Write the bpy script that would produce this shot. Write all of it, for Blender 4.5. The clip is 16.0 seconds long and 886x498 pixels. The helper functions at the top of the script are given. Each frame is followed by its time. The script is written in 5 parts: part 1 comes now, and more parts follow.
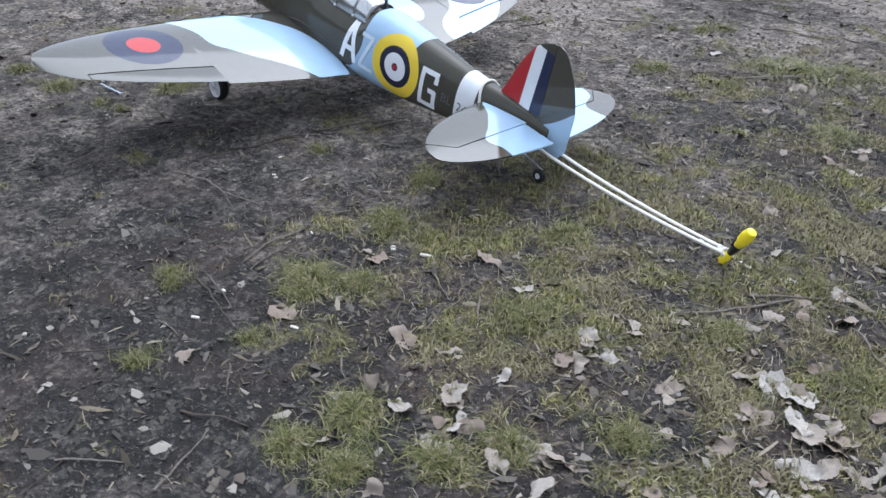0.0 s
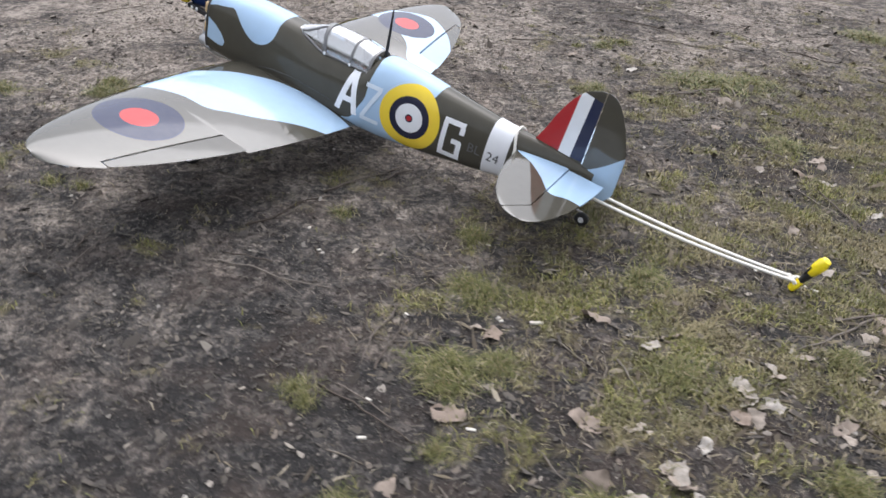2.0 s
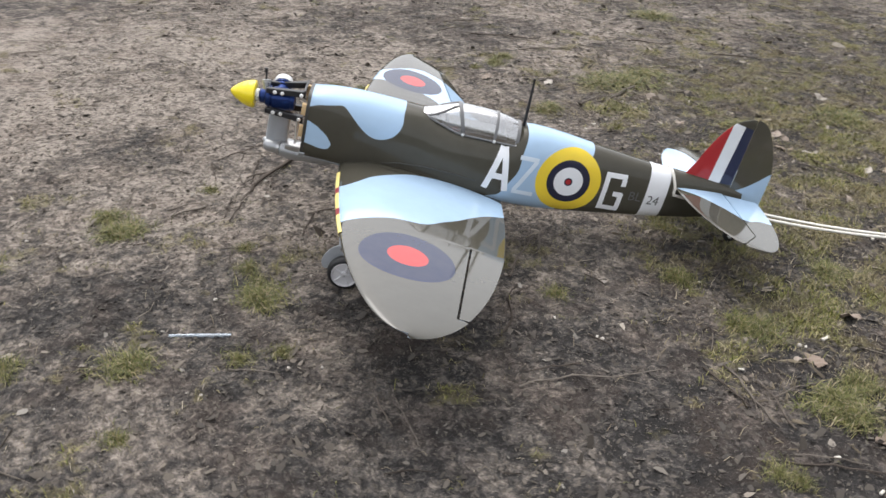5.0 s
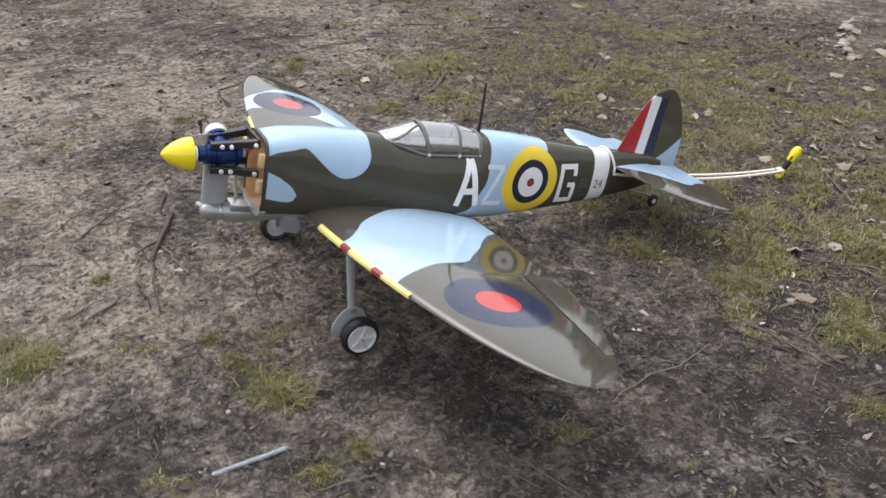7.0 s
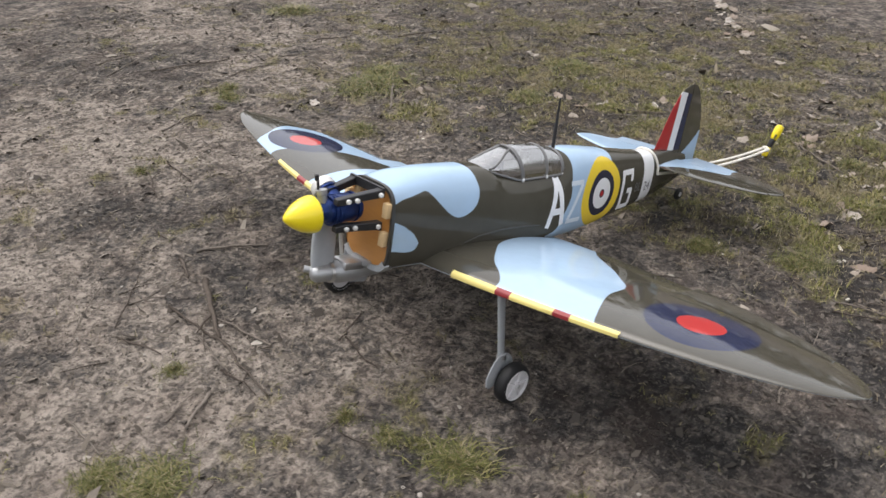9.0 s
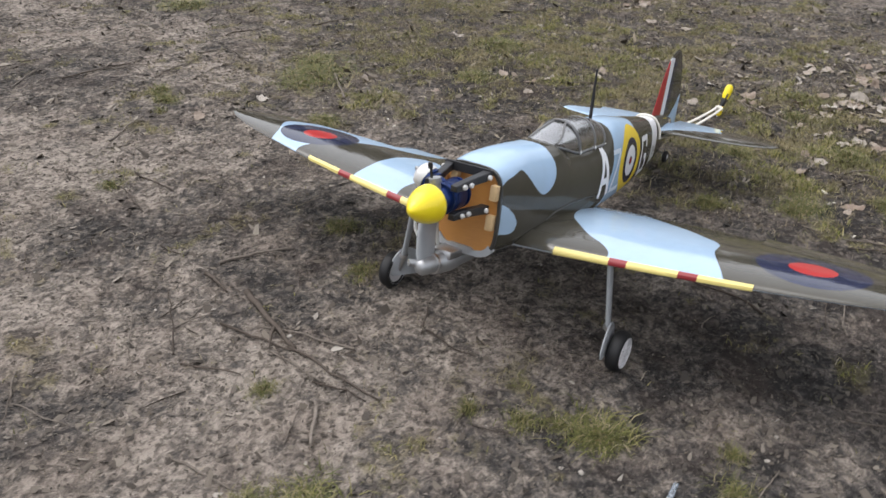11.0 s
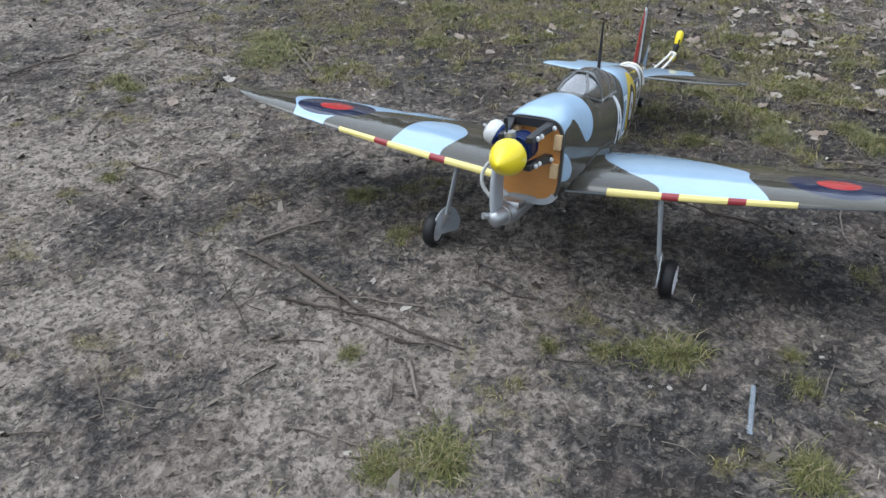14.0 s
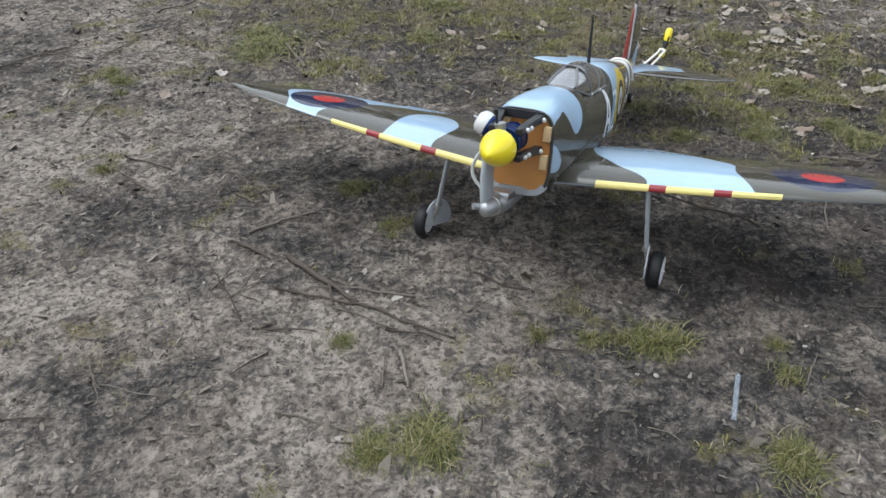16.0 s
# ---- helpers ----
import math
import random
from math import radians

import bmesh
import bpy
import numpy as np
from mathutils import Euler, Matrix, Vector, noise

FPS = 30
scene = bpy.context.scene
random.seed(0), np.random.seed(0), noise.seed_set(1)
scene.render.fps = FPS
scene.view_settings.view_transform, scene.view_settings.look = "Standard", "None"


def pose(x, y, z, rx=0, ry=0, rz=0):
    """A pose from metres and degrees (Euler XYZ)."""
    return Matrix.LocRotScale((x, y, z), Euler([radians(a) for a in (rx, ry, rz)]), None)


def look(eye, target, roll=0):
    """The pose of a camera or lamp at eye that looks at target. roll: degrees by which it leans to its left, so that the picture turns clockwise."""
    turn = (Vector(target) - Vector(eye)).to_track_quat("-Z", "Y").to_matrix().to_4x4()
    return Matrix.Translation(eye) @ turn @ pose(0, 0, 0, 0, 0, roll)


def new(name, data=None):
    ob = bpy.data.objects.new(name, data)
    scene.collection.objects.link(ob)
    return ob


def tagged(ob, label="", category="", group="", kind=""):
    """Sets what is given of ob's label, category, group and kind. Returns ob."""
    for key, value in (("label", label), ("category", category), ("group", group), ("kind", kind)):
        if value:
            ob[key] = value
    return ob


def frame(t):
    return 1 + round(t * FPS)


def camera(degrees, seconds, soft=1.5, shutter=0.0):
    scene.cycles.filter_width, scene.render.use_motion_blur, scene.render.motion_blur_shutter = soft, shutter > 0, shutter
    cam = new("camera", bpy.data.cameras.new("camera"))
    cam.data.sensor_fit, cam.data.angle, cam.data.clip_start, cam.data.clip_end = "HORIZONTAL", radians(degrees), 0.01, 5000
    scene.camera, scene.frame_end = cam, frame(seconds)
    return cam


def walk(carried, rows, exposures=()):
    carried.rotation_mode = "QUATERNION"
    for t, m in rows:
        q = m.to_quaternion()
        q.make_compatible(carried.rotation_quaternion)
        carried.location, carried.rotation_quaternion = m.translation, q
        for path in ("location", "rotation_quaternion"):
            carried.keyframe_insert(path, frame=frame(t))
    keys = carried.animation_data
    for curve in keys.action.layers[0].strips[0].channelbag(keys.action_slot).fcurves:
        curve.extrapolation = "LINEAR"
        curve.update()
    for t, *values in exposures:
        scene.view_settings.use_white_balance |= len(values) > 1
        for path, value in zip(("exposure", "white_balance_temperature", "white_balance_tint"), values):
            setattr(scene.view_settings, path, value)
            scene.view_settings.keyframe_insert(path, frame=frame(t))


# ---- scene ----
cam = camera(58.2, 16.0, shutter=0.5)

PATH = [
    (0, (2.927, -1.754, 1.01), (1.709, -0.521, 0.011), 2.0),
    (0.5, (2.811, -1.849, 1.04), (1.687, -0.536, 0.033), 3.6),
    (1, (2.654, -1.946, 1.063), (1.63, -0.56, 0.048), 3.7),
    (1.5, (2.447, -2.022, 1.08), (1.53, -0.555, 0.076), 3.8),
    (2, (2.193, -2.102, 1.102), (1.412, -0.55, 0.111), 4.1),
    (2.5, (1.89, -2.168, 1.128), (1.257, -0.553, 0.133), 4.7),
    (3, (1.582, -2.23, 1.126), (1.062, -0.569, 0.14), 4.3),
    (3.5, (1.27, -2.323, 1.16), (0.863, -0.628, 0.18), 3.5),
    (4, (1.021, -2.361, 1.211), (0.735, -0.627, 0.257), 2.3),
    (6.3, (-0.006, -2.064, 1.222), (0.602, -0.438, 0.229), 2.7),
    (6.5, (-0.08, -2.007, 1.203), (0.598, -0.402, 0.219), 2.0),
    (7, (-0.234, -1.865, 1.216), (0.599, -0.336, 0.232), 1.8),
    (7.5, (-0.38, -1.708, 1.229), (0.585, -0.255, 0.25), 2.0),
    (8, (-0.491, -1.556, 1.216), (0.557, -0.155, 0.247), 1.4),
    (8.5, (-0.608, -1.411, 1.219), (0.499, -0.064, 0.24), 0.9),
    (9, (-0.757, -1.3, 1.221), (0.44, -0.032, 0.241), 0.7),
    (11.3, (-1.176, -0.783, 1.184), (0.283, 0.129, 0.165), 0.7),
    (11.5, (-1.218, -0.753, 1.194), (0.249, 0.13, 0.161), 0.6),
    (12, (-1.282, -0.668, 1.192), (0.21, 0.155, 0.146), -0.1),
    (12.5, (-1.342, -0.585, 1.2), (0.175, 0.177, 0.143), -0.6),
    (13, (-1.369, -0.557, 1.201), (0.155, 0.186, 0.14), -1.4),
    (13.5, (-1.389, -0.54, 1.201), (0.142, 0.183, 0.136), -1.2),
    (14, (-1.403, -0.529, 1.2), (0.137, 0.177, 0.137), -0.7),
    (14.5, (-1.416, -0.527, 1.201), (0.129, 0.169, 0.138), -0.4),
    (15, (-1.417, -0.531, 1.197), (0.128, 0.162, 0.133), -0.4),
    (15.5, (-1.426, -0.537, 1.196), (0.12, 0.152, 0.131), -0.2),
    (16, (-1.433, -0.543, 1.196), (0.115, 0.142, 0.13), -0.1),
]
walk(cam, [(t, look(eye, target, roll)) for t, eye, target, roll in PATH], [(0, 1.03, 5580, 10), (0.5, 1.05, 5800, 10), (1, 1.07, 6080, 11), (2, 1.10, 6200, 13), (3, 1.11, 6300, 11), (4, 1.12, 6480, 11), (8, 0.92, 6550, 11), (9, 0.90, 6650, 12), (12, 0.82, 6400, 12), (12.5, 0.81, 6430, 11), (13, 0.82, 6420, 14), (13.5, 0.81, 6000, 9), (14, 0.81, 5750, 7), (14.5, 0.82, 6300, 12), (15, 0.80, 5480, 10), (15.5, 0.80, 5330, 10), (16, 0.81, 6030, 7)])

# ---- world, sun, exposure ----
world = bpy.data.worlds.new("overcast_sky")
scene.world = world
world.use_nodes = True
wn = world.node_tree
sky = wn.nodes.new("ShaderNodeTexSky")
sky.sky_type, sky.sun_disc = "NISHITA", False
sky.sun_elevation, sky.sun_rotation = radians(58), radians(-15)
sky.air_density, sky.dust_density, sky.ozone_density = 1.0, 3.5, 1.0
pale = wn.nodes.new("ShaderNodeHueSaturation")
pale.inputs["Saturation"].default_value = 0.4
wn.links.new(sky.outputs["Color"], pale.inputs["Color"])
cloud = wn.nodes.new("ShaderNodeMix")
cloud.data_type = "RGBA"
cloud.inputs[0].default_value = 0.55
cloud.inputs[7].default_value = (4.3, 4.4, 4.5, 1.0)
wn.links.new(pale.outputs["Color"], cloud.inputs[6])
wn.links.new(cloud.outputs[2], wn.nodes["Background"].inputs["Color"])
wn.nodes["Background"].inputs["Strength"].default_value = 0.162

sun_data = bpy.data.lights.new("sun", "SUN")
sun_data.energy, sun_data.angle, sun_data.color = 0.80, radians(64), (1.0, 0.985, 0.96)
sun = new("sun", sun_data)
sun.matrix_world = look((-0.8, 2.6, 6.6), (0, 0, 0))


# ---- materials ----
class Nodes:
    """Short hand for building a node material."""

    def __init__(self, name, rough=0.5, metal=0.0, spec=0.5, coat=0.0):
        self.m = bpy.data.materials.new(name)
        self.m.use_nodes = True
        self.t = self.m.node_tree
        self.b = self.t.nodes["Principled BSDF"]
        self.b.inputs["Roughness"].default_value = rough
        self.b.inputs["Metallic"].default_value = metal
        self.b.inputs["Specular IOR Level"].default_value = spec
        self.b.inputs["Coat Weight"].default_value = coat
        self.b.inputs["Coat Roughness"].default_value = 0.06
        self.co = self.n("ShaderNodeTexCoord").outputs["Object"]

    def n(self, kind, **props):
        node = self.t.nodes.new(kind)
        for key, value in props.items():
            setattr(node, key, value)
        return node

    def put(self, socket, value):
        if hasattr(value, "is_linked"):
            self.t.links.new(value, socket)
        else:
            socket.default_value = value

    def math(self, op, a, b=0.0, c=None):
        node = self.n("ShaderNodeMath", operation=op)
        self.put(node.inputs[0], a), self.put(node.inputs[1], b)
        if c is not None:
            self.put(node.inputs[2], c)
        return node.outputs[0]

    def step(self, value, edge, soft):
        """0 below the edge, 1 above it."""
        node = self.n("ShaderNodeMapRange", interpolation_type="SMOOTHSTEP")
        self.put(node.inputs["Value"], value)
        node.inputs["From Min"].default_value, node.inputs["From Max"].default_value = edge - soft, edge + soft
        return node.outputs["Result"]

    def mix(self, f, a, b):
        node = self.n("ShaderNodeMix", data_type="RGBA")
        self.put(node.inputs[0], f)
        for socket, value in ((node.inputs[6], a), (node.inputs[7], b)):
            self.put(socket, (*value, 1.0) if isinstance(value, tuple) and len(value) == 3 else value)
        return node.outputs[2]

    def noise(self, scale, detail=4.0, rough=0.55, vec=None, distort=0.0):
        node = self.n("ShaderNodeTexNoise")
        node.inputs["Scale"].default_value, node.inputs["Detail"].default_value = scale, detail
        node.inputs["Roughness"].default_value, node.inputs["Distortion"].default_value = rough, distort
        self.t.links.new(vec or self.co, node.inputs["Vector"])
        return node.outputs["Fac"]

    def ramp(self, value, *stops):
        node = self.n("ShaderNodeValToRGB")
        self.put(node.inputs[0], value)
        ramp = node.color_ramp
        while len(ramp.elements) < len(stops):
            ramp.elements.new(0.5)
        for e, (p, c) in zip(ramp.elements, stops):
            e.position, e.color = p, (*c, 1.0)
        return node.outputs["Color"]

    def attribute(self, name):
        return self.n("ShaderNodeAttribute", attribute_name=name).outputs["Fac"]

    def axes(self):
        node = self.n("ShaderNodeSeparateXYZ")
        self.t.links.new(self.co, node.inputs[0])
        return node.outputs

    def colour(self, value):
        self.put(self.b.inputs["Base Color"], (*value, 1.0) if isinstance(value, tuple) else value)
        return self

    def roughness(self, value):
        self.put(self.b.inputs["Roughness"], value)
        return self

    def bump(self, height, strength=0.3, distance=0.002):
        node = self.n("ShaderNodeBump")
        node.inputs["Strength"].default_value, node.inputs["Distance"].default_value = strength, distance
        self.t.links.new(height, node.inputs["Height"])
        self.t.links.new(node.outputs[0], self.b.inputs["Normal"])
        return self


def plain(name, colour, rough=0.5, metal=0.0, scale=60.0, vary=0.25, bump=0.1, coat=0.0):
    """One colour with grain and soft stains."""
    k = Nodes(name, rough, metal, coat=coat)
    dark = tuple(c * (1 - vary) for c in colour)
    light = tuple(min(1.0, c * (1 + vary * 0.5)) for c in colour)
    k.colour(k.mix(k.noise(scale * 0.12), k.mix(k.noise(scale), dark, colour), k.mix(k.noise(scale), colour, light)))
    k.roughness(k.math("ADD", rough - 0.05, k.math("MULTIPLY", k.noise(scale * 0.5), 0.12)))
    return k.bump(k.noise(scale * 3), bump, 0.001).m


OLIVE, BLUE, INK, RED = (0.053, 0.049, 0.037), (0.44, 0.61, 0.80), (0.018, 0.020, 0.045), (0.42, 0.025, 0.03)
YELLOW, WHITE = (0.88, 0.64, 0.05), (0.84, 0.85, 0.87)
NAVY = (0.020, 0.027, 0.068)


def film(name, kind):
    """Glossy iron-on covering film in camouflage, with national markings by the kind of surface."""
    k = Nodes(name, 0.12, spec={"fuselage": 0.20, "fin": 0.40}.get(kind, 0.88))
    x, y, z = k.axes()
    grime = k.noise(26, 5)
    olive = k.mix(k.noise(5), OLIVE, tuple(c * 1.3 for c in OLIVE))
    blue = k.mix(k.noise(7), BLUE, tuple(c * 0.9 for c in BLUE))
    c = k.mix(k.step(k.attribute("blue"), 0.0, 0.0012), olive, blue)

    def disc(cx, cy, other, rings, col):
        d = k.math("SQRT", k.math("ADD", k.math("POWER", k.math("SUBTRACT", x, cx), 2.0), k.math("POWER", k.math("SUBTRACT", other, cy), 2.0)))
        for radius, paint in rings:
            col = k.mix(k.step(d, radius, 0.0010), paint, col)
        return col

    if kind == "fuselage":
        c = k.mix(k.math("MULTIPLY", k.step(x, 1.303, 0.001), k.math("SUBTRACT", 1.0, k.step(x, 1.372, 0.001))), c, WHITE)
        c = disc(1.045, -0.038, z, ((0.103, YELLOW), (0.068, INK), (0.046, WHITE), (0.0130, INK), (0.0085, RED)), c)
        c = k.mix(k.step(k.math("ADD", z, k.math("MULTIPLY", x, 0.03)), -0.124, 0.001), (0.42, 0.48, 0.55), c)
    if kind == "wing":
        side = k.math("ABSOLUTE", y)
        top = k.step(k.attribute("upper"), 0.5, 0.1)
        k.put(k.b.inputs["Specular IOR Level"], disc(0.557, k.math("ADD", 0.700, k.math("MULTIPLY", k.math("SIGN", y), 0.011)), side, ((0.117, (0.40, 0.40, 0.40)),), (0.88, 0.88, 0.88)))
        c = disc(0.557, k.math("ADD", 0.700, k.math("MULTIPLY", k.math("SIGN", y), 0.011)), side, ((0.117, NAVY), (0.05, (0.50, 0.045, 0.045))), c)
        c = k.mix(top, (0.42, 0.48, 0.55), c)
    if kind == "fin":
        lean = k.math("SUBTRACT", x, k.math("MULTIPLY", z, 0.05))
        low, high = k.step(z, 0.034, 0.0008), k.math("SUBTRACT", 1.0, k.step(k.math("ADD", z, k.math("MULTIPLY", x, 0.15)), 0.4605, 0.0008))
        inside = k.math("MULTIPLY", low, high)
        s = k.mix(k.step(lean, 1.502, 0.0008), RED, (0.84, 0.86, 0.88))
        s = k.mix(k.step(lean, 1.541, 0.0008), s, NAVY)
        c = k.mix(inside, c, s)
    c = k.mix(k.math("MULTIPLY", grime, 0.16), c, (0.16, 0.15, 0.13))
    k.colour(c)
    k.roughness(k.math("ADD", 0.045, k.math("MULTIPLY", k.noise(40, 3), 0.06)))
    return k.bump(k.noise(14, 3), 0.10, 0.002).m


M = {
    "fuselage": film("fuselage_film", "fuselage"), "wing": film("wing_film", "wing"),
    "fin": film("fin_film", "fin"), "tail": film("tail_film", "tail"),
    "white": plain("white_vinyl", WHITE, 0.35), "blueish": plain("pale_vinyl", (0.66, 0.74, 0.82), 0.35),
    "grey_ink": plain("grey_lettering", (0.10, 0.10, 0.10), 0.5),
    "yellow": plain("yellow_plastic", (0.93, 0.74, 0.015), 0.28, coat=0.4, vary=0.08),
    "tape_yellow": plain("yellow_tape", (0.82, 0.69, 0.24), 0.4, vary=0.15), "tape_red": plain("red_tape", (0.28, 0.03, 0.035), 0.4),
    "blue_metal": plain("blue_anodised", (0.012, 0.035, 0.15), 0.32, 0.6), "black": plain("black_plastic", (0.018, 0.018, 0.02), 0.4),
    "rubber": plain("black_rubber", (0.010, 0.010, 0.011), 0.6, vary=0.4), "steel": plain("bright_steel", (0.55, 0.55, 0.55), 0.3, 0.9),
    "alu": plain("dull_aluminium", (0.42, 0.43, 0.44), 0.42, 0.7), "grey": plain("grey_paint", (0.38, 0.40, 0.42), 0.42),
    "hub": plain("grey_hub", (0.66, 0.65, 0.66), 0.45), "bolt": plain("zinc_bolt", (0.80, 0.80, 0.79), 0.35, 0.25), "head": plain("cast_alloy", (0.68, 0.68, 0.67), 0.45, 0.2), "rope": plain("white_cord", (0.78, 0.75, 0.68), 0.85, scale=400, vary=0.35, bump=0.6),
    "rim": plain("nose_edge", (0.045, 0.044, 0.040), 0.35), "frame": plain("grey_canopy_frame", (0.17, 0.17, 0.17), 0.3), "cockpit": plain("cockpit_grey", (0.20, 0.20, 0.19), 0.7),
    "wood_block": plain("pale_wood", (0.66, 0.47, 0.25), 0.6, scale=120), "tube": plain("translucent_hose", (0.55, 0.55, 0.52), 0.3),
}


def plywood():
    k = Nodes("varnished_plywood", 0.32, coat=0.3)
    stretch = k.n("ShaderNodeMapping")
    stretch.inputs["Scale"].default_value = (1, 0.12, 1)
    k.t.links.new(k.co, stretch.inputs["Vector"])
    grain = k.noise(170, 5, vec=stretch.outputs[0], distort=1.5)
    k.colour(k.mix(k.noise(14), k.mix(grain, (0.30, 0.12, 0.025), (0.52, 0.24, 0.06)), (0.50, 0.24, 0.07)))
    return k.bump(grain, 0.1, 0.0005).m


M["ply"] = plywood()


def clear():
    """Thin clear plastic: see-through, with a mirror-like sheen that grows towards the rim."""
    k = Nodes("clear_canopy")
    see, sheen, both = k.n("ShaderNodeBsdfTransparent"), k.n("ShaderNodeBsdfGlossy"), k.n("ShaderNodeMixShader")
    see.inputs["Color"].default_value = (0.86, 0.87, 0.87, 1)
    sheen.inputs["Roughness"].default_value = 0.20
    rim = k.n("ShaderNodeFresnel")
    rim.inputs["IOR"].default_value = 1.5
    k.put(both.inputs[0], k.math("ADD", k.math("MULTIPLY", rim.outputs[0], 1.5), 0.45))
    k.t.links.new(see.outputs[0], both.inputs[1]), k.t.links.new(sheen.outputs[0], both.inputs[2])
    k.t.links.new(both.outputs[0], k.t.nodes["Material Output"].inputs["Surface"])
    return k.m


M["clear"] = clear()


# ---- mesh helpers ----
def part(name, bm, material, parent, label="", smooth=True):
    """Links a bmesh as one mesh object under a thing or a part."""
    data = bpy.data.meshes.new(name)
    bmesh.ops.recalc_face_normals(bm, faces=bm.faces)
    bm.to_mesh(data)
    bm.free()
    data.materials.append(material)
    if smooth:
        data.shade_smooth()
        data.set_sharp_from_angle(angle=radians(40))
    ob = new(name, data)
    ob.parent = parent
    return tagged(ob, label) if label else ob


def loft(bm, rings, caps=True, closed=True):
    """Skins rings of equal length."""
    vs = [[bm.verts.new(p) for p in ring] for ring in rings]
    n = len(rings[0])
    for a, b in zip(vs, vs[1:]):
        for i in range(n if closed else n - 1):
            j = (i + 1) % n
            bm.faces.new((a[i], a[j], b[j], b[i]))
    if caps:
        bm.faces.new(vs[0]), bm.faces.new(vs[-1])
    return bm


def smoothed(xs, ys):
    """A function through the points, with no overshoot."""
    xs, ys = np.array(xs, float), np.array(ys, float)
    d = np.diff(ys) / np.diff(xs)
    m = np.r_[d[0], [0 if a * b <= 0 else 2 * a * b / (a + b) for a, b in zip(d, d[1:])], d[-1]]

    def value(x):
        x = np.clip(x, xs[0], xs[-1])
        i = np.clip(np.searchsorted(xs, x) - 1, 0, len(xs) - 2)
        h = xs[i + 1] - xs[i]
        s = (x - xs[i]) / h
        return (ys[i] * (1 + 2 * s) * (1 - s) ** 2 + m[i] * h * s * (1 - s) ** 2 + ys[i + 1] * s * s * (3 - 2 * s) + m[i + 1] * h * s * s * (s - 1))

    return value


def rounded(poly, steps=6):
    """A closed outline with its corners eased."""
    p, out = np.array(poly, float), []
    for i in range(len(p)):
        a, b, c, d = p[i - 1], p[i], p[(i + 1) % len(p)], p[(i + 2) % len(p)]
        for s in np.arange(steps) / steps:
            out.append(0.5 * (2 * b + (c - a) * s + (2 * a - 5 * b + 4 * c - d) * s * s + (3 * b - a - 3 * c + d) * s ** 3))
    return np.array(out)


def inside(points, poly):
    """Signed distance to an outline, positive inside."""
    p, best, odd = np.array(points, float), np.full(len(points), 9.0), np.zeros(len(points), bool)
    for a, b in zip(poly, np.roll(poly, -1, 0)):
        ab = b - a
        s = np.clip(((p - a) @ ab) / max(ab @ ab, 1e-12), 0, 1)
        best = np.minimum(best, np.linalg.norm(p - a - s[:, None] * ab, axis=1))
        cross = (a[1] > p[:, 1]) != (b[1] > p[:, 1])
        if abs(b[1] - a[1]) > 1e-12:
            odd ^= cross & (p[:, 0] < (b[0] - a[0]) * (p[:, 1] - a[1]) / (b[1] - a[1]) + a[0])
    return np.where(odd, best, -best)


def zone(ob, name, values):
    ob.data.attributes.new(name, "FLOAT", "POINT").data.foreach_set("value", np.asarray(values, np.float32))


def coords(ob):
    v = np.empty(len(ob.data.vertices) * 3, np.float32)
    ob.data.vertices.foreach_get("co", v)
    return v.reshape(-1, 3).astype(float)


def rod(bm, points, radius, sides=10, taper=None):
    """A tube along points."""
    pts = [Vector(p) for p in points]
    rings, side = [], None
    for i, p in enumerate(pts):
        way = (pts[min(i + 1, len(pts) - 1)] - pts[max(i - 1, 0)]).normalized()
        side = (side - way * side.dot(way)).normalized() if side else way.orthogonal().normalized()
        up = way.cross(side)
        r = radius if taper is None else radius * taper[i]
        rings.append([p + (side * math.cos(a) + up * math.sin(a)) * r for a in np.arange(sides) * 2 * math.pi / sides])
    return loft(bm, rings)


def smooth_path(points, steps=6):
    """An open curve eased through points."""
    p = [Vector(points[0]), *map(Vector, points), Vector(points[-1])]
    out = []
    for a, b, c, d in zip(p, p[1:], p[2:], p[3:]):
        out += [0.5 * (2 * b + (c - a) * s + (2 * a - 5 * b + 4 * c - d) * s * s + (3 * b - a - 3 * c + d) * s ** 3) for s in (i / steps for i in range(steps))]
    return out + [p[-1]]


def spun(bm, profile, centre, axis, sides=28):
    """A solid of revolution: profile of (along, radius), from centre along axis."""
    axis = Vector(axis).normalized()
    side = axis.orthogonal().normalized()
    up = axis.cross(side)
    rings = [[Vector(centre) + axis * h + (side * math.cos(a) + up * math.sin(a)) * max(r, 1e-4) for a in np.arange(sides) * 2 * math.pi / sides] for h, r in profile]
    return loft(bm, rings)


def block(bm, size, m, bevel=0.002):
    """A box with eased edges at the pose m."""
    made = bmesh.ops.create_cube(bm, size=1.0, matrix=m @ Matrix.Diagonal((*size, 1)))
    edges = {e for v in made["verts"] for e in v.link_edges}
    if bevel:
        bmesh.ops.bevel(bm, geom=list(edges), offset=bevel, segments=2, affect="EDGES", profile=0.5)
    return bm


# ---- the model aircraft: x aft from the tip of its nose, y to its right, z up ----
POSE = pose(0.008, 0, 0.464, 0, 11, 0) @ pose(0, 0, 0, -0.65)
plane = new("model_aircraft")
plane.matrix_world = POSE
plane.empty_display_size = 0.1
tagged(plane, "olive and light-blue camouflaged radio-controlled fighter aircraft tethered on bare ground", "model aircraft")


def to_body(p):
    return POSE.inverted() @ Vector(p)


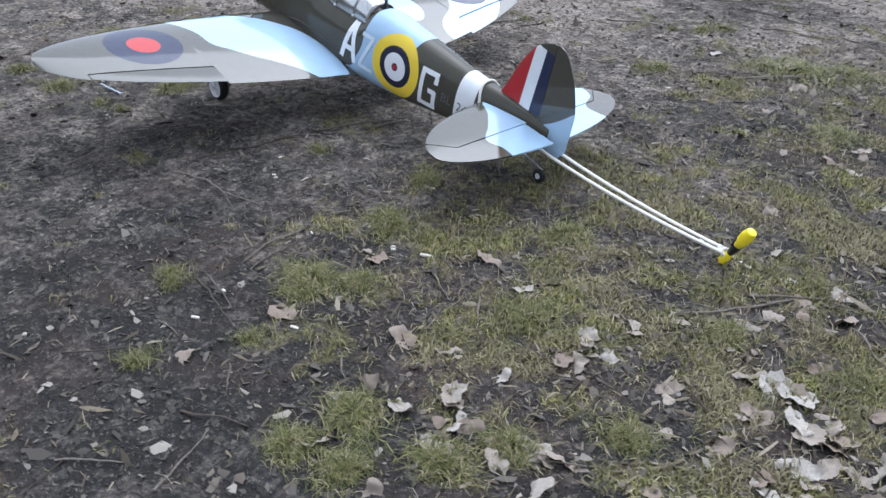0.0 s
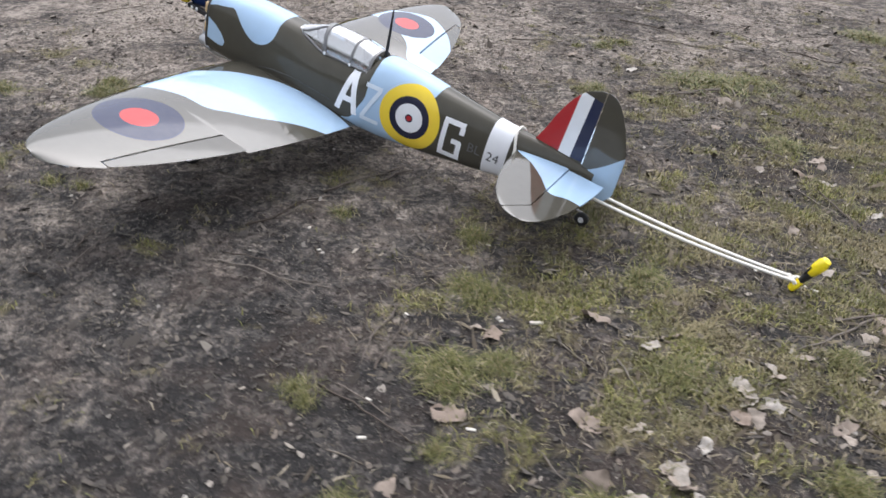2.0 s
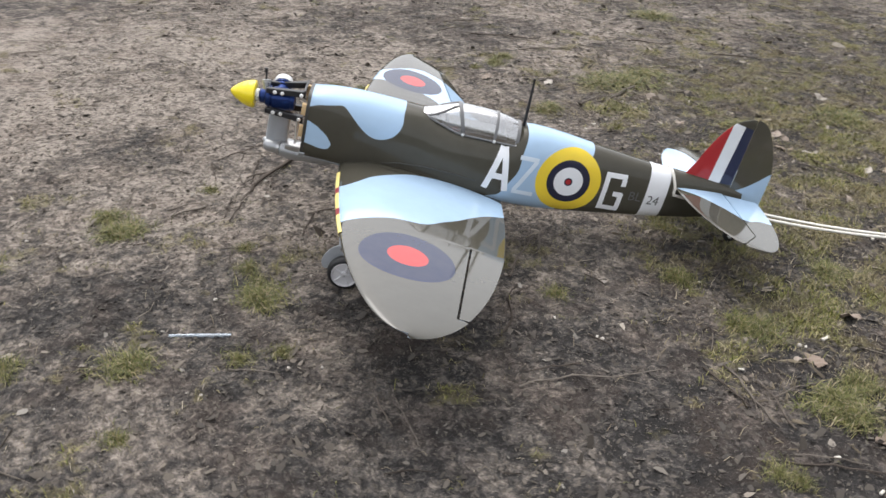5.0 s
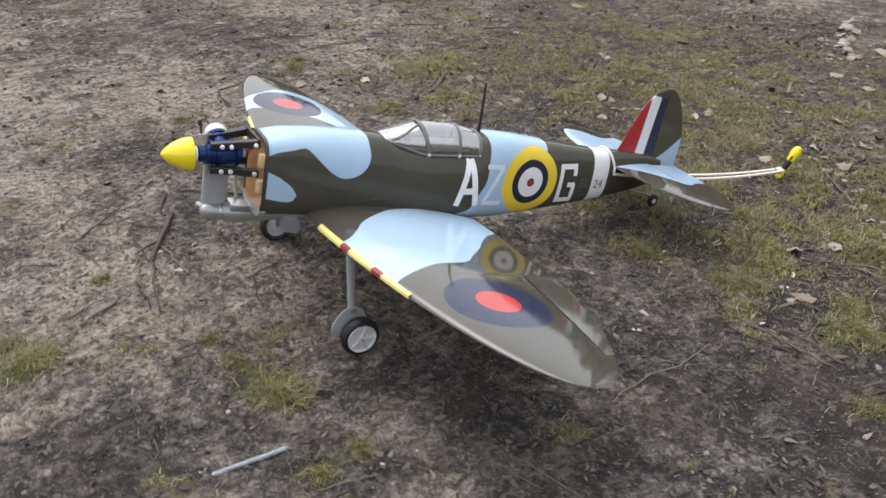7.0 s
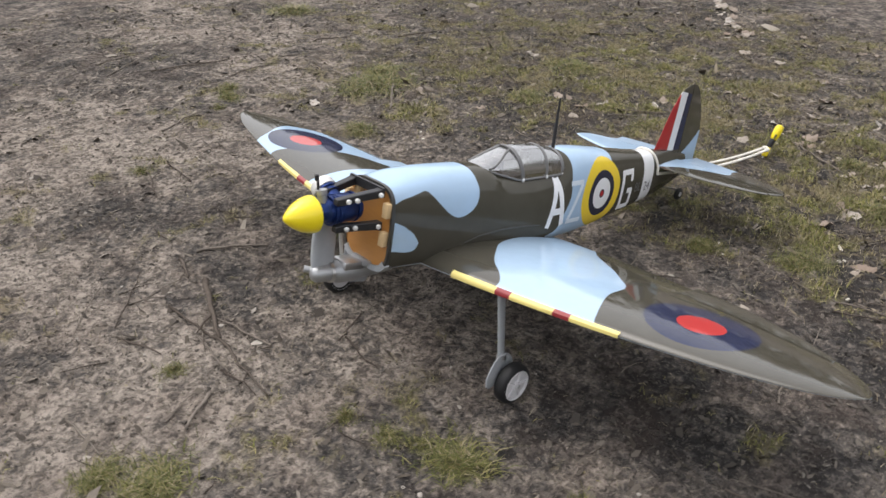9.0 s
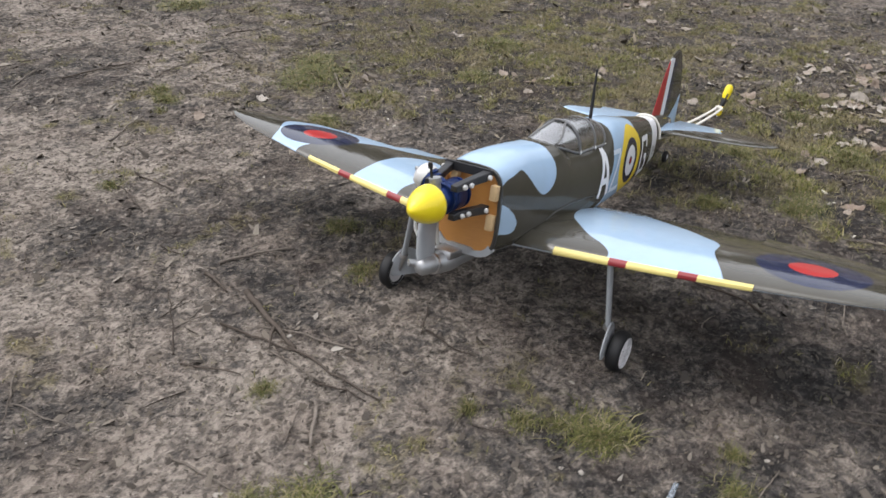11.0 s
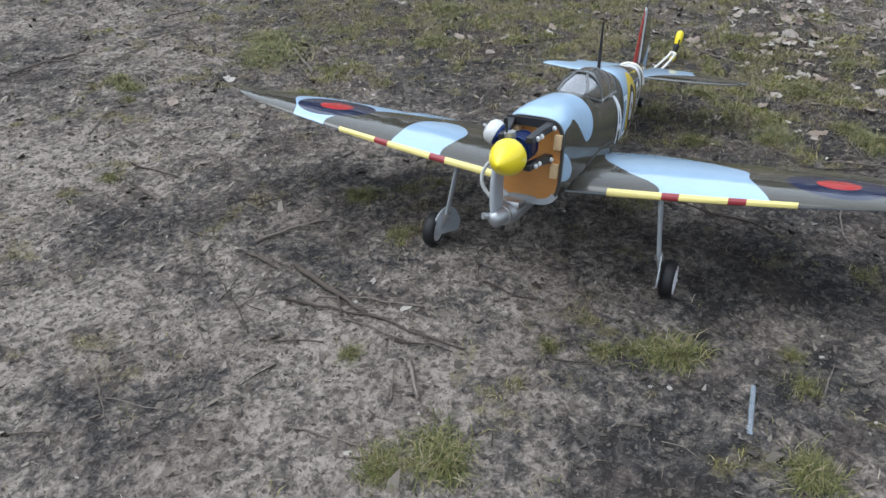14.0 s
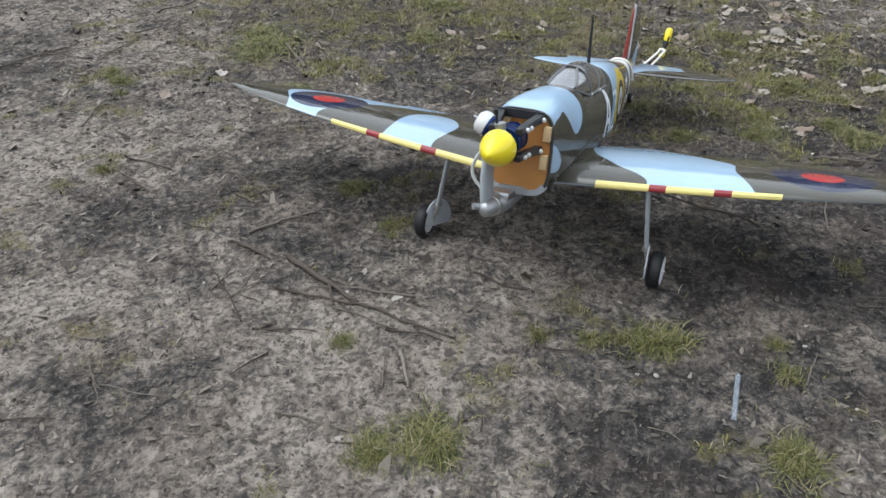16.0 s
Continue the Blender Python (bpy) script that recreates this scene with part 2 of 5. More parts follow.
top_line = smoothed([0.245, 0.30, 0.39, 0.50, 0.57, 0.62, 0.72, 0.84, 0.888, 0.92, 1.14, 1.316, 1.467, 1.56, 1.63], [0.062, 0.072, 0.077, 0.073, 0.069, 0.052, 0.046, 0.046, 0.085, 0.088, 0.068, 0.050, 0.041, 0.030, 0.015])
low_line = smoothed([0.245, 0.38, 0.60, 0.90, 1.05, 1.21, 1.33, 1.536, 1.63], [-0.143, -0.158, -0.172, -0.170, -0.158, -0.138, -0.122, -0.088, -0.06])
half_line = smoothed([0.245, 0.40, 0.70, 0.90, 1.05, 1.16, 1.30, 1.40, 1.55, 1.63], [0.080, 0.092, 0.096, 0.091, 0.083, 0.073, 0.058, 0.046, 0.024, 0.012])


def boxy(u):
    """How square the section is above and below: the nose ends nearly as a box."""
    k = max(0.0, min(1.0, (0.42 - u) / 0.18)) ** 1.5
    return 2.6 + 1.6 * k, 2.8 + 1.0 * k


def cant(u):
    """The front of the nose is set a little to port."""
    return -0.008 * max(0.0, min(1.0, (0.46 - u) / 0.22))


def section(u, n=56, grow=0.0):
    t, b, h = top_line(u) + grow, low_line(u) - grow, half_line(u) + grow
    mid = t * 0.42 + b * 0.58
    over, under = boxy(u)
    ring = []
    for a in (np.arange(n) + 0.5) * 2 * math.pi / n:
        c, s = math.cos(a), math.sin(a)
        e = 2 / (over if s > 0 else under)
        ring.append((u, cant(u) + h * math.copysign(abs(c) ** e, c), mid + (t - mid if s > 0 else mid - b) * math.copysign(abs(s) ** e, s)))
    return ring


def side_of(u, w):
    """Half width of the fuselage at a height."""
    t, b, h = top_line(u), low_line(u), half_line(u)
    mid = t * 0.42 + b * 0.58
    k = (w - mid) / (t - mid) if w > mid else (mid - w) / (mid - b)
    p = boxy(u)[w <= mid]
    return h * max(0.0, 1 - min(1.0, abs(k)) ** p) ** (1 / p)


fuselage = part("fuselage", loft(bmesh.new(), [section(u) for u in np.linspace(0.236, 1.63, 150)]), M["fuselage"], plane, "olive and light-blue fuselage with a white tail band")
NOSE = rounded([(0.20, 0.2), (0.20, 0.034), (0.268, 0.037), (0.305, 0.043), (0.332, 0.047), (0.350, 0.036), (0.376, 0.012), (0.406, -0.013), (0.434, -0.026), (0.462, -0.025), (0.488, -0.013), (0.505, 0.006), (0.513, 0.030), (0.512, 0.055), (0.505, 0.2)])
CHIN = rounded([(0.20, -0.002), (0.234, -0.012), (0.258, -0.022), (0.288, -0.038), (0.309, -0.056), (0.316, -0.074), (0.306, -0.090), (0.28, -0.092), (0.24, -0.084), (0.20, -0.08)])
WAIST = rounded([(0.892, 0.2), (0.892, 0.07), (0.886, 0.02), (0.884, -0.035), (0.866, -0.072), (0.842, -0.120), (0.79, -0.155), (0.79, -0.3), (1.035, -0.3), (1.035, -0.15), (1.055, -0.08), (1.072, 0.0), (1.082, 0.04), (1.106, 0.06), (1.110, 0.2)])
fc = coords(fuselage)[:, [0, 2]]
zone(fuselage, "blue", np.max([inside(fc, p) for p in (NOSE, CHIN, WAIST)], axis=0))

# Wings: an ellipse in plan, with the tip raised.
SPAN = 1.022


def wing_plan(v):
    k = math.sqrt(max(0.0, 1 - (v / SPAN) ** 2))
    return 0.56 - 0.21 * k, 0.56 + 0.30 * k


def wing_point(v, x, upper, fat=0.115):
    le, te = wing_plan(v)
    c = te - le
    t = 5 * fat * (1 - 0.35 * v / SPAN) * c * (0.2969 * math.sqrt(x) - 0.126 * x - 0.3516 * x ** 2 + 0.2843 * x ** 3 - 0.1036 * x ** 4)
    return (le + x * c, -0.142 + 0.085 * v - 0.012 * x + (t * 1.1 if upper else -t * 0.75) + 0.012 * c * 4 * x * (1 - x))


def wing_hinge(v):
    le, te = wing_plan(v)
    return (0.722 - (v - 0.54) * 0.15 - le) / (te - le)


def wing_ring(v, x0, x1, sign, n=26):
    xs = x0 + (x1 - x0) * (1 - np.cos(np.linspace(0, math.pi, n))) / 2
    up = [wing_point(v, x, True) for x in xs]
    low = [wing_point(v, x, False) for x in xs]
    return [(u, sign * v, w) for u, w in up] + [(u, sign * v, w) for u, w in low[::-1]]


PORT_BLUE = rounded([(0.30, 0.29), (0.37, 0.298), (0.41, 0.268), (0.45, 0.215), (0.51, 0.165), (0.58, 0.120), (0.70, 0.092), (0.84, 0.10), (0.90, 0.14), (0.87, 0.21), (0.80, 0.265), (0.745, 0.325), (0.70, 0.382), (0.652, 0.430), (0.60, 0.480), (0.52, 0.488), (0.45, 0.515), (0.40, 0.538), (0.33, 0.56)])
STAR_BLUE = (rounded([(0.30, 0.29), (0.40, 0.285), (0.48, 0.278), (0.57, 0.285), (0.66, 0.335), (0.68, 0.39), (0.62, 0.44), (0.52, 0.445), (0.43, 0.435), (0.36, 0.435), (0.30, 0.44)]),
             rounded([(0.33, 0.66), (0.42, 0.665), (0.50, 0.64), (0.60, 0.60), (0.66, 0.55), (0.72, 0.46), (0.80, 0.42), (0.90, 0.45), (0.86, 0.58), (0.80, 0.68), (0.72, 0.79), (0.62, 0.86), (0.56, 0.86), (0.47, 0.80), (0.40, 0.775), (0.33, 0.80)]))


def wing(sign, label):
    gap = 0.0062
    vs = [0.03, 0.08, *np.linspace(0.10, 0.545, 46), 0.546, *np.linspace(0.555, 0.915, 37), 0.9155, *(SPAN * np.sin(np.linspace(1.069, 1.5707, 26)))]
    vs = sorted(vs)
    bm = loft(bmesh.new(), [wing_ring(v, 0, wing_hinge(v) if 0.5455 < v < 0.9152 else 1, sign) for v in vs])
    ob = part("wing", bm, M["wing"], plane, label)
    av = np.linspace(0.549, 0.913, 38)
    flap = loft(bmesh.new(), [wing_ring(v, wing_hinge(v) + gap / (wing_plan(v)[1] - wing_plan(v)[0]), 1, sign, 12) for v in av])
    ail = part("aileron", flap, M["wing"], ob, "hinged aileron behind a dark gap")
    if sign > 0:
        for o in (ob, ail):
            for vert in o.data.vertices:
                vert.co.y += 0.15 * max(0.0, vert.co.y - 0.75)
    rest = {o: coords(o) for o in (ob, ail)}
    # stick held over: one aileron up, the other slightly down
    ends = [Vector((le_te[0], sign * (v + 0.15 * max(0.0, v - 0.75) * (sign > 0)), le_te[1] - 0.004)) for v in (0.549, 0.913) for le_te in (wing_point(v, wing_hinge(v), True),)]
    turn = Matrix.Translation(ends[0]) @ Matrix.Rotation(radians(10 if sign > 0 else 5), 4, ends[1] - ends[0]) @ Matrix.Translation(-ends[0])
    ail.data.transform(turn)
    for o, n in ((ob, 52), (ail, 24)):
        c = rest[o]
        flat = np.c_[c[:, 0], np.abs(c[:, 1])]
        polys = (PORT_BLUE,) if sign < 0 else STAR_BLUE
        zone(o, "blue", np.max([inside(flat, p) for p in polys], axis=0))
        zone(o, "upper", (np.arange(len(c)) % n) < n // 2)
    return ob


wing_port = wing(-1, "glossy olive and blue wing with a red and navy roundel")
wing_star = wing(1, "glossy olive and blue wing with a red and navy roundel")


def edge_tape(ob, sign, stops):
    """Coloured strips folded round the leading edge."""
    for (a, b, paint, label) in stops:
        bm = bmesh.new()
        rings = []
        for v in np.linspace(a, b, 8):
            le, te = wing_plan(v)
            ring = []
            xs = [0.016, 0.011, 0.006, 0.002, 0.0]
            for x, up in [(x, True) for x in xs] + [(x, False) for x in xs[-2::-1]]:
                u, w = wing_point(v, x, up)
                ring.append((u - 0.0018 - 0.001 * (x < 0.003), sign * v, w + (0.0016 if up else -0.0016) * (x > 0)))
            rings.append(ring)
        part("leading_edge_strip", loft(bm, rings, caps=False, closed=False), paint, ob, label)


Y, R = M["tape_yellow"], M["tape_red"]
edge_tape(wing_port, -1, [(0.175, 0.305, Y, "yellow strip"), (0.305, 0.345, R, "dark red strip"), (0.345, 0.455, Y, "yellow strip"), (0.455, 0.495, R, "dark red strip"), (0.495, 0.605, Y, "yellow strip")])
edge_tape(wing_star, 1, [(0.12, 0.262, Y, "yellow strip"), (0.262, 0.308, R, "dark red strip"), (0.308, 0.440, Y, "yellow strip"), (0.440, 0.483, R, "dark red strip"), (0.483, 0.605, Y, "yellow strip")])


# Tail surfaces.
def tail_plan(v):
    k = math.sqrt(max(0.0, 1 - (v / 0.40) ** 2))
    return 1.56 - 0.165 * k, 1.56 + 0.115 * k


def tail_ring(v, a, b, sign, z=0.0, n=10):
    le, te = tail_plan(v)
    us = a + (b - a) * (1 - np.cos(np.linspace(0, math.pi, n))) / 2
    th = [0.0095 * math.sqrt(max(0.0, (u - le) / (te - le + 1e-6))) * (1 - 0.85 * (u - le) / (te - le + 1e-6)) * 1.7 * (0.4 + 0.6 * (1 - v / 0.4)) + 0.0006 for u in us]
    return [(u, sign * v, z + t) for u, t in zip(us, th)] + [(u, sign * v, z - t) for u, t in list(zip(us, th))[::-1]]


def horn(v):
    return 1.558 if v < 0.31 else 1.558 - (v - 0.31) * 0.85


TAIL_BLUE = (rounded([(1.35, -0.05), (1.40, 0.045), (1.46, 0.085), (1.52, 0.145), (1.57, 0.205), (1.62, 0.19), (1.70, 0.17), (1.72, -0.05)]),
             rounded([(1.30, 0.0), (1.38, 0.2), (1.45, 0.34), (1.53, 0.33), (1.58, 0.25), (1.72, 0.26), (1.72, 0.0)]))
for sign, label in ((-1, "glossy tailplane in blue and olive"), (1, "glossy tailplane, mostly light blue")):
    vs = 0.4 * np.sin(np.linspace(0.03, 1.5, 34))
    stab = part("tailplane", loft(bmesh.new(), [tail_ring(v, tail_plan(v)[0], min(horn(v), tail_plan(v)[1]), sign) for v in vs if tail_plan(v)[0] < horn(v) - 0.002]), M["tail"], plane, label)
    flap = part("elevator", loft(bmesh.new(), [tail_ring(v, max(horn(v) + 0.004, tail_plan(v)[0]), tail_plan(v)[1], sign) for v in vs if v > 0.02]), M["tail"], stab, "hinged elevator")
    for o in (stab, flap):
        c = coords(o)
        zone(o, "blue", inside(np.c_[c[:, 0], np.abs(c[:, 1])], TAIL_BLUE[sign > 0]))

fin_le = smoothed([-0.02, 0.028, 0.085, 0.146, 0.20, 0.238, 0.254], [1.385, 1.418, 1.445, 1.468, 1.496, 1.530, 1.566])
rud_te = smoothed([-0.055, -0.02, 0.08, 0.15, 0.20, 0.235, 0.250, 0.257], [1.68, 1.70, 1.698, 1.678, 1.653, 1.628, 1.610, 1.588])
HINGE = 1.582


def fin_ring(z, a, b, n=12):
    us = np.linspace(a, b, n)
    le, te = fin_le(z), rud_te(z)
    th = [0.0036 * math.sqrt(min(1.0, max(0.0, (u - le) / 0.03))) * (1 - 0.7 * (u - le) / (te - le)) * (1 - 0.3 * max(0, z) / 0.25) + 0.0008 for u in us]
    return [(u, -t, z) for u, t in zip(us, th)] + [(u, t, z) for u, t in list(zip(us, th))[::-1]]


fin = part("fin", loft(bmesh.new(), [fin_ring(z, fin_le(z), min(HINGE, rud_te(z))) for z in np.r_[np.linspace(0.0, 0.235, 30), np.linspace(0.238, 0.2545, 10)]]), M["fin"], plane, "fin with red, white and navy flash")
rudder = part("rudder", loft(bmesh.new(), [fin_ring(z, HINGE + 0.003, rud_te(z)) for z in np.r_[np.linspace(-0.055, 0.235, 36), np.linspace(0.238, 0.2565, 12)]]), M["tail"], plane, "rudder, olive above and light blue below")
RUD_BLUE = rounded([(1.5, -0.1), (1.5, 0.015), (1.58, 0.012), (1.62, 0.03), (1.66, 0.062), (1.70, 0.10), (1.75, 0.12), (1.75, -0.1)])
zone(fin, "blue", np.full(len(fin.data.vertices), -1.0))
zone(rudder, "blue", inside(coords(rudder)[:, [0, 2]], RUD_BLUE))


# Letters and small marks that follow the fuselage side.
def stroke(bm, a, b, width, lift, n=10):
    """A straight stroke of a letter laid on the port side; a, b in (x, z)."""
    a, b = np.array(a), np.array(b)
    way = (b - a) / np.linalg.norm(b - a)
    side = np.array((-way[1], way[0])) * width / 2
    rows = []
    for s in np.linspace(0, 1, n):
        p = a + (b - a) * s
        rows.append([bm.verts.new((q[0], -side_of(q[0], q[1]) - lift, q[1])) for q in (p - side, p - side / 3, p + side / 3, p + side)])
    for r, q in zip(rows, rows[1:]):
        for i in range(3):
            bm.faces.new((r[i], r[i + 1], q[i + 1], q[i]))


def letter(name, strokes, width, material, label):
    bm = bmesh.new()
    for i, (a, b) in enumerate(strokes):
        stroke(bm, a, b, width, 0.0016 + 0.0003 * i)
    return part(name, bm, material, fuselage, label)


letter("letter", [((0.792, -0.106), (0.825, 0.026)), ((0.831, 0.026), (0.857, -0.106)), ((0.806, -0.062), (0.851, -0.062))], 0.019, M["white"], "white letter A")
letter("letter", [((0.880, 0.010), (0.938, 0.010)), ((0.933, 0.006), (0.884, -0.096)), ((0.879, -0.100), (0.946, -0.100))], 0.0135, M["blueish"], "pale letter Z")
letter("letter", [((1.222, 0.000), (1.222, -0.022)), ((1.228, 0.008), (1.158, 0.008)), ((1.166, 0.012), (1.166, -0.106)), ((1.158, -0.100), (1.228, -0.100)), ((1.222, -0.106), (1.222, -0.046)), ((1.226, -0.050), (1.196, -0.050))], 0.016, M["white"], "white letter G")


def writing(text, x, z, size, label):
    data = bpy.data.curves.new("writing", "FONT")
    data.body, data.size, data.resolution_u = text, size, 3
    temp = bpy.data.objects.new("writing_source", data)
    scene.collection.objects.link(temp)
    bpy.context.view_layer.update()
    made = bpy.data.meshes.new_from_object(temp.evaluated_get(bpy.context.evaluated_depsgraph_get()))
    bpy.data.objects.remove(temp)
    bm = bmesh.new()
    bm.from_mesh(made)
    for v in bm.verts:
        q = (x + v.co.x, z + v.co.y)
        v.co = (q[0], -side_of(*q) - 0.0018, q[1])
    bpy.data.meshes.remove(made)
    return part("serial_marking", bm, M["grey_ink"], fuselage, label, smooth=False)


writing("BL", 1.248, -0.062, 0.042, "dark grey lettering BL")
writing("24", 1.312, -0.066, 0.042, "dark grey lettering 24")

# Cockpit and canopy.
arch_top = smoothed([0.565, 0.60, 0.64, 0.675, 0.70, 0.77, 0.84, 0.87], [0.068, 0.081, 0.095, 0.106, 0.109, 0.107, 0.097, 0.088])


def arch(u, grow=0.0, n=22):
    """A hoop over the cockpit from sill to sill."""
    base = min(0.032 + 0.27 * max(0.0, 0.68 - u), 0.064)
    half = min(0.036 + 0.22 * max(0.0, u - 0.567), 0.061) + grow
    t = arch_top(u) + grow
    return [(u, half * math.copysign(abs(math.cos(a)) ** 0.9, math.cos(a)), base + (t - base) * math.sin(a) ** 0.95) for a in np.linspace(0, math.pi, n)]


canopy = part("canopy", loft(bmesh.new(), [arch(u) for u in np.linspace(0.567, 0.866, 26)], caps=False, closed=False), M["clear"], plane, "clear plastic bubble canopy")
canopy.visible_shadow = False
for u, wide in ((0.694, 0.0060), (0.792, 0.0042), (0.862, 0.0050)):
    bm = bmesh.new()
    outer, inner = arch(u, 0.0018), arch(u, -0.0012)
    rise = [0.020 * (u < 0.75) * max(0.0, o[2] - 0.04) / 0.07 for o in outer]
    rings = [[(u - wide - d, *o[1:]), (u + wide - d, *o[1:]), (u + wide - d, *i[1:]), (u - wide - d, *i[1:])] for o, i, d in zip(outer, inner, rise)]
    hoop = part("canopy_frame", loft(bm, rings), M["frame"], canopy, "grey hoop")
    for end in (outer[0], outer[-1]):
        part("screw", spun(bmesh.new(), [(0, 0.0052), (0.002, 0.0052), (0.0035, 0.003)], (u, end[1], end[2]), (0, math.copysign(1, end[1]), 0), 10), M["bolt"], hoop, "bright screw")
for s in (-1, 1):
    rail = [arch(u, 0.0018)[-1 if s < 0 else 0] for u in np.linspace(0.585, 0.862, 14)]
    part("canopy_rail", rod(bmesh.new(), rail, 0.0028, 8), M["frame"], canopy)
    slant = [Vector(arch(u, 0.001)[i if s > 0 else -1 - i]) for u, i in ((0.585, 2), (0.605, 4), (0.628, 6), (0.652, 8), (0.676, 9))]
    part("windscreen_post", rod(bmesh.new(), slant, 0.0036, 8), M["frame"], canopy)
bm = bmesh.new()
loft(bm, [[(u, s * 0.050, top_line(u) + h) for s, h in ((-1, -0.006), (-0.9, 0.003), (0, 0.006), (0.9, 0.003), (1, -0.006))] for u in np.linspace(0.625, 0.83, 10)], caps=False, closed=False)
part("cockpit_floor", bm, M["cockpit"], plane, "dark grey cockpit tub")
bm = block(bmesh.new(), (0.012, 0.046, 0.055), pose(0.815, 0, 0.066, 0, -12, 0), 0.005)
part("headrest", bm, M["cockpit"], plane)
bm = block(bmesh.new(), (0.010, 0.066, 0.030), pose(0.640, 0, 0.066, 0, -15, 0), 0.004)
part("instrument_panel", bm, M["black"], plane)
part("aerial_mast", rod(bmesh.new(), [(0.879, 0, 0.080), (0.876, 0.001, 0.15), (0.872, 0.002, 0.228)], 0.0055, 8, [1, 0.85, 0.5]), M["black"], plane, "slim black aerial mast")

# Nose: plywood bulkhead, engine, exhaust and spinner.
bm = bmesh.new()
loft(bm, [[(u, y * 0.93 + 0.07 * cant(u), z * 0.93 - 0.002) for _, y, z in section(0.240)] for u in (0.2315, 0.2370)])
bulkhead = part("bulkhead", bm, M["ply"], plane, "varnished orange plywood bulkhead")
for y, z in ((-0.068, 0.012), (-0.066, -0.056), (0.068, 0.008), (0.034, 0.036)):
    part("cowl_block", block(bmesh.new(), (0.016, 0.017, 0.034), pose(0.2235, y - 0.006, z), 0.0015), M["wood_block"], bulkhead, "pale softwood cowl mounting block")
bm = bmesh.new()
rim_o, rim_i = section(0.238, grow=0.0005), section(0.238, grow=-0.0058)
loft(bm, [[(0.2285, *p[1:]), (0.2378, *p[1:]), (0.2378, *q[1:]), (0.2285, *q[1:])] for p, q in zip(rim_o + rim_o[:1], rim_i + rim_i[:1])], caps=False)
part("nose_rim", bm, M["rim"], plane, "dark grey edge of the nose covering")
bm = bmesh.new()
low = [(p, q) for p, q in zip(section(0.240, 80, 0.003), section(0.240, 80, -0.010)) if p[2] < -0.122]
loft(bm, [[(0.2275, *p[1:]), (0.243, *p[1:]), (0.243, *q[1:]), (0.2275, *q[1:])] for p, q in low])
part("nose_lip", bm, M["grey"], plane, "pale grey lip below the bulkhead")
spinner = part("spinner", spun(bmesh.new(), [(0.004, 0.0005), (0.0063, 0.0058), (0.0135, 0.0136), (0.025, 0.0228), (0.039, 0.0314), (0.052, 0.0370), (0.064, 0.0400), (0.072, 0.0410), (0.0762, 0.0410), (0.078, 0.0386), (0.078, 0.01)], (0, 0, 0), (1, 0, 0), 40), M["yellow"], plane, "glossy yellow pointed spinner")
part("spinner_backplate", spun(bmesh.new(), [(0.0782, 0.016), (0.079, 0.0185), (0.0885, 0.0185), (0.0890, 0.010)], (0, 0, 0), (1, 0, 0), 30), M["white"], spinner, "white propeller washer")
engine = part("engine", spun(bmesh.new(), [(0.089, 0.011), (0.092, 0.020), (0.106, 0.022), (0.110, 0.027), (0.128, 0.030), (0.130, 0.033), (0.174, 0.033), (0.178, 0.030), (0.194, 0.029), (0.197, 0.01)], (0, 0, 0), (1, 0, 0), 30), M["blue_metal"], plane, "blue anodised glow engine crankcase")
for x in (0.118, 0.136, 0.180):
    part("crankcase_fin", spun(bmesh.new(), [(x, 0.02), (x, 0.0342), (x + 0.004, 0.0342), (x + 0.004, 0.02)], (0, 0, 0), (1, 0, 0), 30), M["blue_metal"], engine)
for s in (-1, 1):
    for z, end in ((0.031, 0.042), (-0.031, -0.036)):
        bm = bmesh.new()
        loft(bm, [[(u, s * y0, c - h), (u, s * y1, c - h), (u, s * y1, c + h), (u, s * y0, c + h)] for u, c, h, y0, y1 in
                  ((0.112, z, 0.0070, 0.024, 0.040), (0.135, z, 0.0085, 0.024, 0.041), (0.180, z * 0.5 + end * 0.5, 0.0085, 0.030, 0.048), (0.212, z * 0.2 + end * 0.8, 0.0090, 0.036, 0.055), (0.227, end, 0.0105, 0.038, 0.059))])
        bmesh.ops.bevel(bm, geom=list(bm.edges), offset=0.0015, segments=1, affect="EDGES")
        arm = part("engine_mount_arm", bm, M["black"], engine, "black engine mount arm")
        for u, y in ((0.138, 0.036), (0.160, 0.038), (0.216, 0.050)):
            zz = z if u < 0.2 else z * 0.3 + end * 0.7
            part("bolt", spun(bmesh.new(), [(0, 0.0058), (0.004, 0.0058), (0.0058, 0.0042), (0.0060, 0.0022), (0.0042, 0.0020)], (u, s * (y + 0.007), zz), (-0.3, s, 0.2 * math.copysign(1, z)), 10), M["bolt"], arm, "bright zinc bolt head")
bm = bmesh.new()
loft(bm, [[(0.2265 - d, y, z) for y, z in ((-0.058, 0.054), (-0.058, 0.038), (-0.040, 0.034), (0.040, 0.034), (0.058, 0.038), (0.058, 0.054))] for d in (0.006, 0.0)])
part("mount_plate", bm, M["black"], engine, "black mounting plate on the bulkhead")
